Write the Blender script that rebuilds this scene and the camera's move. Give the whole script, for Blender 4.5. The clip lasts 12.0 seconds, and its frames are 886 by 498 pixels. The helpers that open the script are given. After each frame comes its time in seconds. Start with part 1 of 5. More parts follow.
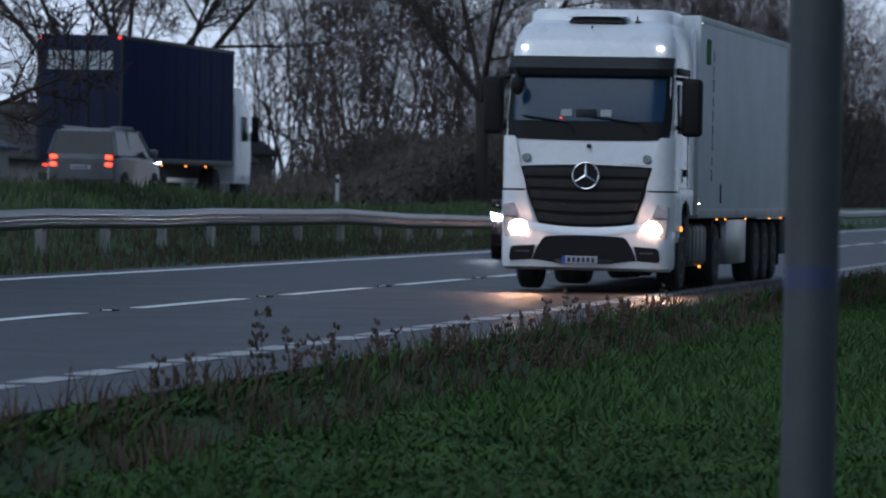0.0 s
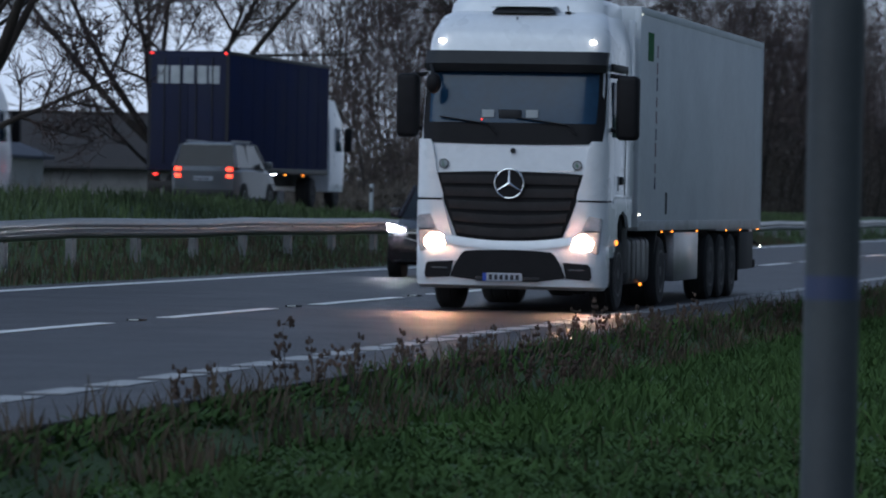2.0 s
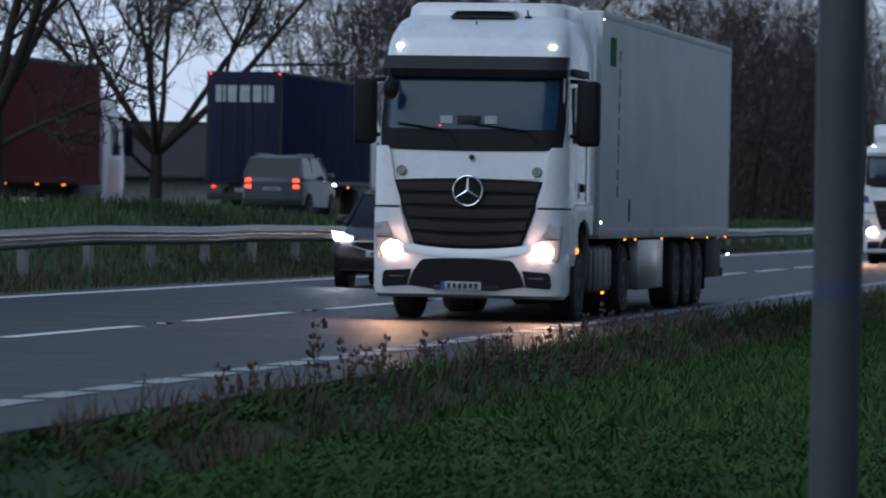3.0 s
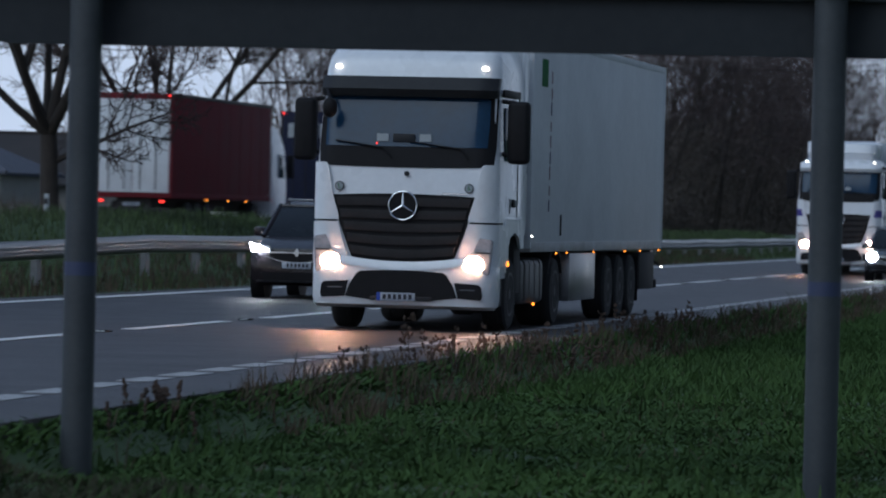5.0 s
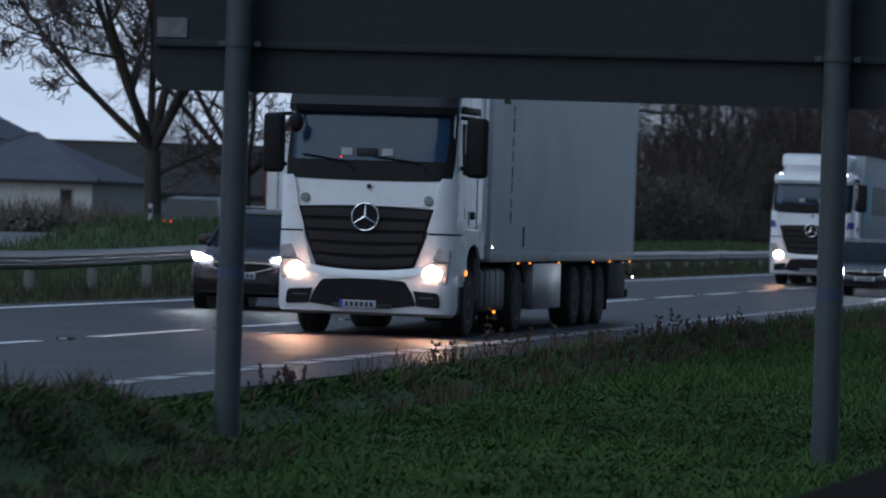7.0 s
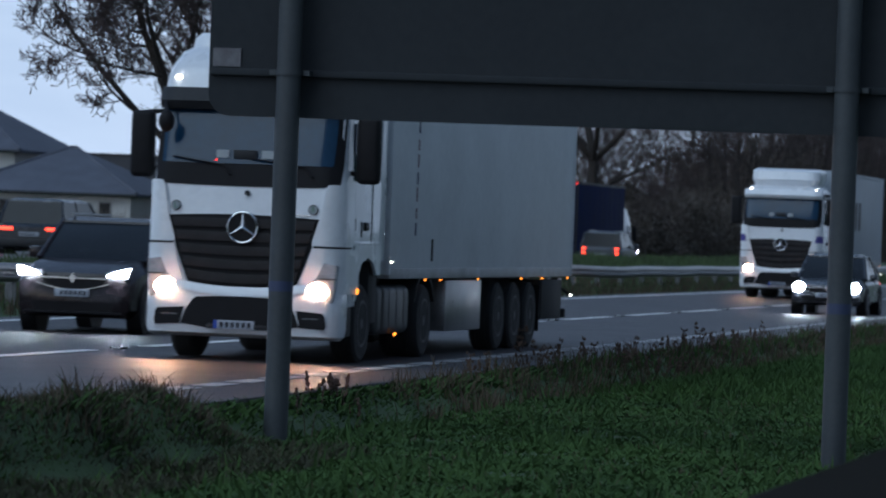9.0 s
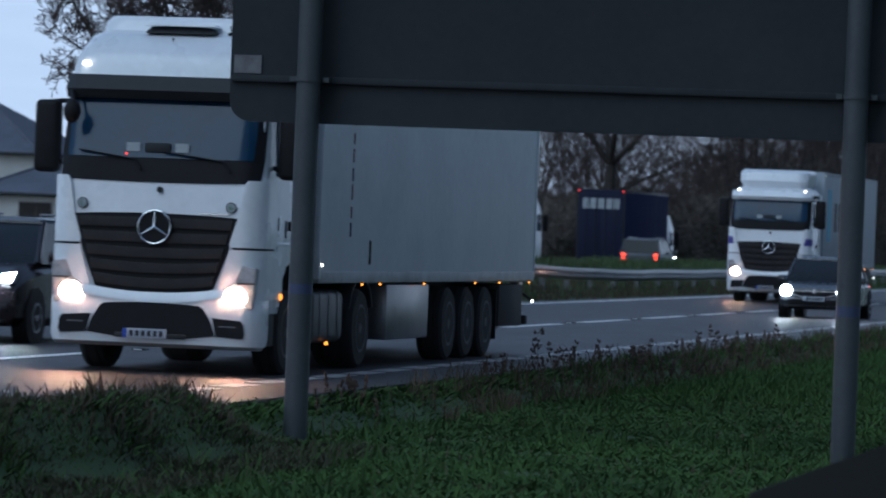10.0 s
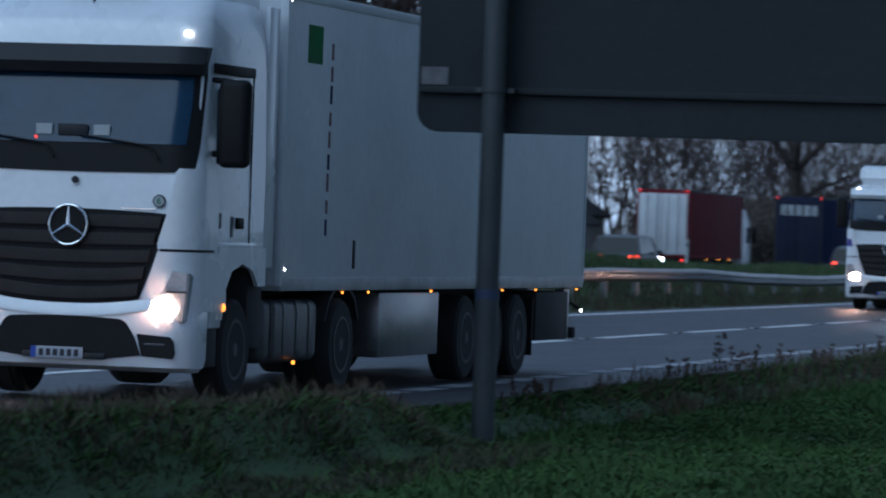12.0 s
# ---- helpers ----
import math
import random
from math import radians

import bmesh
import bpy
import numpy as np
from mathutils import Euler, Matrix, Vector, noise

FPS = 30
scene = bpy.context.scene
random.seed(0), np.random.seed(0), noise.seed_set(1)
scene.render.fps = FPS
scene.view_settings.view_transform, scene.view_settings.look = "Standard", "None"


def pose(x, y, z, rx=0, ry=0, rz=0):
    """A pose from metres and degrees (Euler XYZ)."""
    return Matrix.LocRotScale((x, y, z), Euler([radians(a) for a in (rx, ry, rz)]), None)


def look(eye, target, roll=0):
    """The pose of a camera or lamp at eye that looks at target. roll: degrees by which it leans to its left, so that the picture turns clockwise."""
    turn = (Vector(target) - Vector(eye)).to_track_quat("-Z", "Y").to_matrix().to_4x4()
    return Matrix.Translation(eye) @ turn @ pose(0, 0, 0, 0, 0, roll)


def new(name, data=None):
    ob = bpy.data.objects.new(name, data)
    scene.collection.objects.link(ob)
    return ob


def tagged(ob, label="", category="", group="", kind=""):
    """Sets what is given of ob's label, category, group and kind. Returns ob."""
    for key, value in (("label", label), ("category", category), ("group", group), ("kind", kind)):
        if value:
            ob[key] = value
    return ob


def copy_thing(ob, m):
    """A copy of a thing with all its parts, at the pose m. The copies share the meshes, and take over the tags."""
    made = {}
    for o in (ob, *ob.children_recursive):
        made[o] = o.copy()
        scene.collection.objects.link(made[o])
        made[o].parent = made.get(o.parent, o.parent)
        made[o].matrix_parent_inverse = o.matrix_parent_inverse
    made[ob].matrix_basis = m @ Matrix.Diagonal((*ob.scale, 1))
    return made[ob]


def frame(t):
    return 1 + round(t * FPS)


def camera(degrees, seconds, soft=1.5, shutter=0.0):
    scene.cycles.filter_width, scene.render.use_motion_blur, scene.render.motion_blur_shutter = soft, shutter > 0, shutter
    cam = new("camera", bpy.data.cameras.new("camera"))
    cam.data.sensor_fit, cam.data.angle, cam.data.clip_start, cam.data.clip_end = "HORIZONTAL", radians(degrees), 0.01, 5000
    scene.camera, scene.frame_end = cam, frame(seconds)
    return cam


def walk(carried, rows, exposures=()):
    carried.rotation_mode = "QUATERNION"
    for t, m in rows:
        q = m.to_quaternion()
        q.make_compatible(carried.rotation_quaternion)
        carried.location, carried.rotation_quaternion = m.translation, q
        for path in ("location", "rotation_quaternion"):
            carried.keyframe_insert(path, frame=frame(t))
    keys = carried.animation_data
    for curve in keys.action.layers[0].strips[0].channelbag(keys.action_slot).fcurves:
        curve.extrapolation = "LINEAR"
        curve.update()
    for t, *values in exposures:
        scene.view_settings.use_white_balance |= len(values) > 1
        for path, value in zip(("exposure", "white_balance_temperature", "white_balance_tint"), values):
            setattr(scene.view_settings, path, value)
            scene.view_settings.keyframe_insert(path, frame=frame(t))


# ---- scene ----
# ---- the camera and its way ----
cam = camera(11.194, 12.0, soft=1.9, shutter=0.9)
cam.data.dof.use_dof, cam.data.dof.focus_distance, cam.data.dof.aperture_fstop = True, 52.0, 4.4
CAM = [
    (0, 13.397, 14.013, 1.475, 10.809, -0.771, 1.126), (0.5, 13.432, 14.199, 1.475, 10.964, -0.765, 1.129),
    (1, 13.445, 14.328, 1.474, 11.089, -0.738, 1.141), (1.5, 13.446, 14.464, 1.474, 11.232, -0.704, 1.136),
    (2, 13.435, 14.368, 1.475, 11.292, -0.664, 1.112), (2.5, 13.485, 13.659, 1.478, 11.284, -0.642, 1.080),
    (3, 13.629, 12.002, 1.488, 11.176, -0.573, 1.081), (4.8, 14.428, 2.356, 1.589, 10.585, -0.458, 1.376),
    (5, 14.558, 1.624, 1.599, 10.668, -0.472, 1.420), (5.5, 14.882, -0.314, 1.622, 10.850, -0.466, 1.547),
    (6, 15.227, -2.216, 1.642, 11.069, -0.453, 1.719), (6.5, 15.604, -4.238, 1.660, 11.325, -0.443, 1.855),
    (7, 15.924, -6.145, 1.678, 11.557, -0.395, 1.933), (7.2, 16.018, -6.966, 1.686, 11.487, -0.390, 1.959),
    (8.8, 16.437, -8.637, 1.723, 11.968, -0.341, 2.156), (9, 16.470, -9.029, 1.726, 11.961, -0.244, 2.169),
    (9.5, 16.553, -9.611, 1.732, 11.965, -0.208, 2.194), (10, 16.655, -9.839, 1.735, 12.191, -0.214, 2.246),
    (10.5, 16.732, -9.973, 1.736, 12.506, -0.205, 2.273), (11, 16.781, -10.236, 1.735, 13.031, -0.188, 2.235),
    (11.5, 16.835, -10.580, 1.732, 13.796, -0.186, 2.132), (12, 16.919, -10.939, 1.728, 14.542, -0.205, 1.968)]
walk(cam, [(t, pose(x, y, z, 90 + tilt, 0, pan) @ pose(0, 0, 0, 0, 0, roll)) for t, x, y, z, pan, tilt, roll in CAM],
     [(0, 0.32, 6300, 10), (3, 0.28, 6300, 10), (5.5, 0.15, 6300, 10), (7.2, 0.12, 6200, 9), (9.5, 0.28, 5950, 7), (12, 0.27, 5500, 5)])

# ---- world and sun: a cloudy dusk ----
world = bpy.data.worlds.new("dusk_sky")
scene.world = world
world.use_nodes = True
wt = world.node_tree
wt.nodes.clear()
w_out = wt.nodes.new("ShaderNodeOutputWorld")
w_bg = wt.nodes.new("ShaderNodeBackground")
w_sky = wt.nodes.new("ShaderNodeTexSky")
w_sky.sky_type, w_sky.sun_disc = "NISHITA", False
w_sky.sun_elevation, w_sky.sun_rotation = radians(9), radians(213)
w_sky.air_density, w_sky.dust_density, w_sky.ozone_density = 1.2, 2.0, 3.0
w_co = wt.nodes.new("ShaderNodeTexCoord")
w_map = wt.nodes.new("ShaderNodeMapping")
w_map.inputs["Scale"].default_value = (3, 3, 14)
w_noise = wt.nodes.new("ShaderNodeTexNoise")
w_noise.inputs["Scale"].default_value, w_noise.inputs["Detail"].default_value = 2.2, 6
w_ramp = wt.nodes.new("ShaderNodeValToRGB")
w_ramp.color_ramp.elements[0].position, w_ramp.color_ramp.elements[0].color = 0.35, (3.9, 4.85, 6.5, 1)
w_ramp.color_ramp.elements[1].position, w_ramp.color_ramp.elements[1].color = 0.72, (5.7, 6.6, 8.2, 1)
w_mix = wt.nodes.new("ShaderNodeMixRGB")
w_mix.inputs[0].default_value = 0.88
wt.links.new(w_co.outputs["Generated"], w_map.inputs[0])
wt.links.new(w_map.outputs[0], w_noise.inputs["Vector"])
wt.links.new(w_noise.outputs["Fac"], w_ramp.inputs[0])
wt.links.new(w_sky.outputs[0], w_mix.inputs[1])
wt.links.new(w_ramp.outputs[0], w_mix.inputs[2])
w_sep = wt.nodes.new("ShaderNodeSeparateXYZ")
w_up = wt.nodes.new("ShaderNodeMapRange")
w_up.inputs[1].default_value, w_up.inputs[2].default_value = 0.06, 0.45
w_zen = wt.nodes.new("ShaderNodeMixRGB")
w_zen.inputs[2].default_value = (1.30, 1.95, 3.15, 1)
wt.links.new(w_co.outputs["Generated"], w_sep.inputs[0])
wt.links.new(w_sep.outputs["Z"], w_up.inputs[0])
wt.links.new(w_up.outputs[0], w_zen.inputs[0])
wt.links.new(w_mix.outputs[0], w_zen.inputs[1])
w_side = wt.nodes.new("ShaderNodeMapRange")
w_side.inputs[1].default_value, w_side.inputs[2].default_value = -0.5, 0.8
w_side.inputs[3].default_value, w_side.inputs[4].default_value = 1.55, 0.58
w_mul = wt.nodes.new("ShaderNodeMixRGB")
w_mul.blend_type = "MULTIPLY"
w_mul.inputs[0].default_value = 1.0
wt.links.new(w_sep.outputs["X"], w_side.inputs[0])
wt.links.new(w_zen.outputs[0], w_mul.inputs[1])
wt.links.new(w_side.outputs[0], w_mul.inputs[2])
wt.links.new(w_mul.outputs[0], w_bg.inputs[0])
w_bg.inputs[1].default_value = 0.08
wt.links.new(w_bg.outputs[0], w_out.inputs[0])
sun = new("sun", bpy.data.lights.new("sun", "SUN"))
sun.data.energy, sun.data.angle, sun.data.color = 0.80, radians(50), (0.80, 0.92, 1.0)
sun.matrix_world = look((-26, -40, 50), (0, 0, 0))

# ---- materials ----
MATS = {}


def mat(name, col, col2=None, scale=6.0, rough=0.6, metal=0.0, bump=0.0, bscale=None, emit=0.0, coat=0.0, rand=0.0, island=False, spec=0.5):
    """A procedural surface: two colours mixed by noise at two scales, with bump and uneven gloss."""
    if name in MATS:
        return MATS[name]
    m = bpy.data.materials.new(name)
    m.use_nodes = True
    t = m.node_tree
    b = t.nodes["Principled BSDF"]
    col2 = col2 or tuple(c * 0.75 for c in col)
    co = t.nodes.new("ShaderNodeTexCoord")
    n1, n2 = t.nodes.new("ShaderNodeTexNoise"), t.nodes.new("ShaderNodeTexNoise")
    n1.inputs["Scale"].default_value, n1.inputs["Detail"].default_value = scale, 5
    n2.inputs["Scale"].default_value, n2.inputs["Detail"].default_value = scale * 9, 3
    add = t.nodes.new("ShaderNodeMath")
    add.operation = "MULTIPLY_ADD"
    add.inputs[1].default_value = 0.45
    ramp = t.nodes.new("ShaderNodeValToRGB")
    ramp.color_ramp.elements[0].position, ramp.color_ramp.elements[0].color = 0.48, (*col2, 1)
    ramp.color_ramp.elements[1].position, ramp.color_ramp.elements[1].color = 0.92, (*col, 1)
    t.links.new(co.outputs["Object"], n1.inputs["Vector"])
    t.links.new(co.outputs["Object"], n2.inputs["Vector"])
    t.links.new(n2.outputs["Fac"], add.inputs[0])
    t.links.new(n1.outputs["Fac"], add.inputs[2])
    t.links.new(add.outputs[0], ramp.inputs[0])
    colour = ramp.outputs[0]
    if rand:
        src = t.nodes.new("ShaderNodeNewGeometry").outputs["Random Per Island"] if island else t.nodes.new("ShaderNodeObjectInfo").outputs["Random"]
        hsv = t.nodes.new("ShaderNodeHueSaturation")
        mr = t.nodes.new("ShaderNodeMapRange")
        mr.inputs[3].default_value, mr.inputs[4].default_value = 1 - rand, 1 + rand
        t.links.new(src, mr.inputs[0])
        t.links.new(mr.outputs[0], hsv.inputs["Value"])
        t.links.new(colour, hsv.inputs["Color"])
        colour = hsv.outputs[0]
    t.links.new(colour, b.inputs["Base Color"])
    rr = t.nodes.new("ShaderNodeMapRange")
    rr.inputs[3].default_value, rr.inputs[4].default_value = max(0.02, rough - 0.1), min(1.0, rough + 0.12)
    t.links.new(n1.outputs["Fac"], rr.inputs[0])
    t.links.new(rr.outputs[0], b.inputs["Roughness"])
    b.inputs["Metallic"].default_value = metal
    b.inputs["Coat Weight"].default_value = coat
    b.inputs["Specular IOR Level"].default_value = spec
    if bump:
        nb, bp = t.nodes.new("ShaderNodeTexNoise"), t.nodes.new("ShaderNodeBump")
        nb.inputs["Scale"].default_value, nb.inputs["Detail"].default_value = bscale or scale * 12, 4
        bp.inputs["Strength"].default_value, bp.inputs["Distance"].default_value = bump, 0.02
        t.links.new(co.outputs["Object"], nb.inputs["Vector"])
        t.links.new(nb.outputs["Fac"], bp.inputs["Height"])
        t.links.new(bp.outputs[0], b.inputs["Normal"])
    if emit:
        b.inputs["Emission Color"].default_value = (*col, 1)
        b.inputs["Emission Strength"].default_value = emit
    MATS[name] = m
    return m


M_ASPHALT = mat("asphalt", (0.041, 0.038, 0.041), (0.025, 0.023, 0.025), 0.7, 0.5, bump=0.35, bscale=90, spec=0.30)
M_OLDASPHALT = mat("old_asphalt", (0.075, 0.072, 0.072), (0.045, 0.043, 0.044), 1.6, 0.5, bump=0.5, bscale=70)
M_MARK = mat("road_paint", (0.80, 0.80, 0.79), (0.60, 0.60, 0.59), 3, 0.6, bump=0.2)
M_WORNMARK = mat("worn_road_paint", (0.52, 0.52, 0.52), (0.20, 0.20, 0.21), 5, 0.65, bump=0.3)
M_STUD = mat("stud_reflector", (0.75, 0.78, 0.76), (0.5, 0.52, 0.5), 20, 0.25)
M_SOIL = mat("verge_soil", (0.048, 0.088, 0.027), (0.027, 0.048, 0.017), 0.7, 0.95, bump=0.8, bscale=9)
M_GRASS = mat("grass_blades", (0.062, 0.117, 0.033), (0.031, 0.060, 0.021), 0.8, 0.85, rand=0.08, island=True, spec=0.2)
M_BANKGRASS = mat("bank_grass", (0.066, 0.105, 0.036), (0.034, 0.050, 0.022), 0.25, 0.8, rand=0.4, island=True)
M_DRYGRASS = mat("dry_grass", (0.092, 0.066, 0.041), (0.042, 0.030, 0.019), 2, 0.8, rand=0.35, island=True)
M_MOUND = mat("dull_mixed_grass", (0.052, 0.054, 0.025), (0.024, 0.025, 0.013), 1.4, 0.85, rand=0.25, island=True)
M_DOCK = mat("dead_dock_stalk", (0.105, 0.066, 0.048), (0.052, 0.034, 0.026), 8, 0.85, rand=0.3)
M_GALV = mat("galvanised_steel", (0.20, 0.207, 0.22), (0.12, 0.124, 0.132), 0.6, 0.31, 1.0)
M_POSTGALV = mat("weathered_galvanised_post", (0.21, 0.215, 0.22), (0.12, 0.12, 0.125), 2.0, 0.5, 0.5)
M_SIGNPOST = mat("grey_sign_post", (0.062, 0.070, 0.076), (0.043, 0.049, 0.055), 2.5, 0.6, 0.2, bump=0.08)
M_SIGNBACK = mat("dark_grey_sign_back", (0.030, 0.034, 0.038), (0.021, 0.024, 0.028), 1.2, 0.7, spec=0.2)
M_LABEL = mat("faded_label", (0.16, 0.16, 0.17), (0.10, 0.09, 0.10), 9, 0.7)
M_BLUETAPE = mat("blue_tape", (0.035, 0.050, 0.115), (0.03, 0.04, 0.09), 9, 0.5)
M_WHITEPAINT = mat("white_cab_paint", (0.78, 0.80, 0.83), (0.68, 0.70, 0.73), 1.2, 0.28, coat=0.4)
M_WHITEBOX = mat("white_trailer_panel", (0.70, 0.72, 0.74), (0.58, 0.60, 0.62), 0.8, 0.62, bump=0.03, bscale=3)
M_DIRTYWHITE = mat("road_grimed_white", (0.50, 0.50, 0.50), (0.30, 0.29, 0.28), 2.0, 0.55)
M_DARKPLASTIC = mat("dark_grey_plastic", (0.028, 0.029, 0.032), (0.018, 0.019, 0.021), 5, 0.5, spec=0.25)
M_GRILLE = mat("grille_grey", (0.032, 0.029, 0.030), (0.019, 0.018, 0.019), 4, 0.5, 0.0, spec=0.22)
M_BLACK = mat("black_rubber_trim", (0.012, 0.011, 0.013), (0.007, 0.007, 0.008), 6, 0.6, spec=0.2)
M_TYRE = mat("tyre_rubber", (0.022, 0.021, 0.021), (0.012, 0.012, 0.012), 7, 0.85, bump=0.3)
M_RIM = mat("grimy_steel_rim", (0.085, 0.08, 0.078), (0.04, 0.038, 0.036), 6, 0.55, 0.4)
M_ALLOY = mat("alloy_rim", (0.42, 0.43, 0.45), (0.28, 0.29, 0.30), 6, 0.35, 0.8)
M_CHASSIS = mat("grimy_chassis", (0.026, 0.025, 0.024), (0.014, 0.013, 0.013), 4, 0.75)
M_TANK = mat("brushed_tank_metal", (0.30, 0.30, 0.31), (0.18, 0.18, 0.19), 3, 0.32, 0.8)
M_OLDTANK = mat("grimed_tank_metal", (0.13, 0.13, 0.135), (0.06, 0.06, 0.06), 3, 0.5, 0.5)
M_CLEARLENS = mat("clear_lamp_cover", (0.42, 0.43, 0.46), (0.26, 0.27, 0.30), 12, 0.12, 0.3)
M_CHROME = mat("chrome", (0.80, 0.81, 0.82), (0.70, 0.71, 0.72), 5, 0.12, 1.0)
M_GLASS = mat("dark_windscreen", (0.010, 0.040, 0.082), (0.007, 0.026, 0.056), 1.5, 0.12, spec=0.36)
M_PLATE = mat("number_plate_white", (0.36, 0.40, 0.46), (0.28, 0.31, 0.36), 10, 0.4)
M_PLATEBAR = mat("plate_characters", (0.02, 0.02, 0.03), (0.01, 0.01, 0.02), 10, 0.5)
M_EUBLUE = mat("plate_blue_band", (0.02, 0.06, 0.36), (0.02, 0.05, 0.3), 10, 0.4)
M_HEAD = mat("warm_headlamp", (1.0, 0.52, 0.33), (1.0, 0.52, 0.33), 5, 0.3, emit=210)
M_XENON = mat("cold_headlamp", (0.86, 0.92, 1.0), (0.86, 0.92, 1.0), 5, 0.3, emit=115)
M_DRL = mat("white_position_lamp", (1.0, 0.93, 0.80), (1.0, 0.93, 0.80), 5, 0.3, emit=7)
M_AMBER = mat("amber_lamp", (1.0, 0.28, 0.03), (1.0, 0.28, 0.03), 5, 0.3, emit=2.4)
M_TAIL = mat("red_tail_lamp", (1.0, 0.04, 0.03), (1.0, 0.04, 0.03), 5, 0.3, emit=1.8)
M_BRAKE = mat("red_brake_lamp", (1.0, 0.055, 0.025), (1.0, 0.055, 0.025), 5, 0.3, emit=3.6)
M_LENS = mat("lamp_glass", (0.10, 0.105, 0.115), (0.06, 0.065, 0.07), 9, 0.15)
M_NAVY = mat("navy_curtain", (0.009, 0.018, 0.080), (0.007, 0.013, 0.055), 0.8, 0.85, bump=0.15, bscale=1.5, spec=0.2)
M_NAVYDARK = mat("navy_rear_doors", (0.006, 0.010, 0.038), (0.004, 0.007, 0.026), 0.8, 0.85)
M_RED = mat("red_curtain", (0.15, 0.008, 0.016), (0.11, 0.006, 0.012), 0.8, 0.85, bump=0.15, bscale=1.5)
M_LETTER = mat("white_lettering", (0.42, 0.45, 0.47), (0.28, 0.31, 0.33), 3, 0.6)
M_BARRED = mat("dark_red_lettering", (0.16, 0.055, 0.075), (0.09, 0.035, 0.05), 9, 0.6)
M_VIOLET = mat("violet_print", (0.075, 0.060, 0.30), (0.055, 0.045, 0.22), 5, 0.5)
M_GREEN = mat("green_placard", (0.015, 0.16, 0.045), (0.01, 0.11, 0.03), 4, 0.7, spec=0.1)
M_CYAN = mat("cyan_curtain_print", (0.10, 0.42, 0.58), (0.08, 0.34, 0.48), 1, 0.5)
M_GREYCURTAIN = mat("grey_curtain", (0.40, 0.44, 0.48), (0.32, 0.35, 0.38), 1, 0.5)
M_CARBLACK = mat("black_car_paint", (0.016, 0.011, 0.013), (0.011, 0.008, 0.010), 3, 0.22, coat=0.2, spec=0.3)
M_CARSILVER = mat("silver_car_paint", (0.085, 0.095, 0.105), (0.06, 0.07, 0.08), 3, 0.35, 0.2, coat=0.3)
M_CARGREY = mat("dark_grey_car_paint", (0.032, 0.036, 0.044), (0.022, 0.025, 0.031), 3, 0.25, 0.2, coat=0.3)
M_BARK = mat("dark_bark", (0.050, 0.040, 0.034), (0.026, 0.021, 0.018), 3, 0.9, bump=0.6, bscale=20)
M_TWIG = mat("winter_twigs", (0.078, 0.054, 0.050), (0.044, 0.031, 0.030), 0.6, 0.9)
M_HEDGE = mat("dark_hedge_leaves", (0.125, 0.102, 0.086), (0.074, 0.062, 0.050), 0.4, 0.85, rand=0.4, island=True)
M_RENDERWALL = mat("pale_house_render", (0.58, 0.57, 0.55), (0.48, 0.47, 0.45), 0.8, 0.85, bump=0.2)
M_ROOF = mat("grey_roof_tiles", (0.115, 0.125, 0.160), (0.080, 0.087, 0.112), 1.2, 0.8, bump=0.4, bscale=12)
M_ROOFDARK = mat("brown_barn_roof", (0.050, 0.042, 0.040), (0.030, 0.026, 0.025), 0.8, 0.85, bump=0.3, bscale=8)
M_BARNWALL = mat("weathered_barn_wall", (0.30, 0.29, 0.28), (0.20, 0.19, 0.19), 0.6, 0.85)
M_WINDOW = mat("dark_window_glass", (0.012, 0.015, 0.019), (0.009, 0.011, 0.014), 3, 0.15, spec=0.25)
M_NEARSLAB = mat("near_slab_dark", (0.010, 0.010, 0.010), (0.006, 0.006, 0.006), 6, 0.8, bump=0.4)


# ---- mesh helpers ----
def part(name, bm, material, parent=None, label="", smooth=True):
    me = bpy.data.meshes.new(name)
    bmesh.ops.recalc_face_normals(bm, faces=bm.faces)
    bm.to_mesh(me)
    bm.free()
    me.materials.append(material)
    if smooth:
        for p in me.polygons:
            p.use_smooth = True
        me.set_sharp_from_angle(angle=radians(35))
    ob = new(name, me)
    ob.parent = parent
    if label:
        ob["label"] = label
    return ob


def box(bm, x0, x1, y0, y1, z0, z1, bevel=0.0, seg=2):
    r = bmesh.ops.create_cube(bm, size=1.0)
    vs = r["verts"]
    for v in vs:
        v.co = Vector((x0 + (v.co.x + 0.5) * (x1 - x0), y0 + (v.co.y + 0.5) * (y1 - y0), z0 + (v.co.z + 0.5) * (z1 - z0)))
    if bevel:
        es = {e for v in vs for e in v.link_edges}
        bmesh.ops.bevel(bm, geom=list(es), offset=bevel, segments=seg, affect="EDGES", profile=0.5)
    return bm


def boxed(x0, x1, y0, y1, z0, z1, bevel=0.0, seg=2):
    return box(bmesh.new(), x0, x1, y0, y1, z0, z1, bevel, seg)


def cyl(bm, centre, axis, r, length, n=20, r2=None):
    rot = Vector((0, 0, 1)).rotation_difference(Vector(axis)).to_matrix().to_4x4()
    bmesh.ops.create_cone(bm, cap_ends=True, segments=n, radius1=r, radius2=r if r2 is None else r2, depth=length,
                          matrix=Matrix.Translation(centre) @ rot)
    return bm


def rod(bm, a, b, r, n=6, r2=None):
    a, b = Vector(a), Vector(b)
    return cyl(bm, (a + b) / 2, b - a, r, (b - a).length, n, r2)


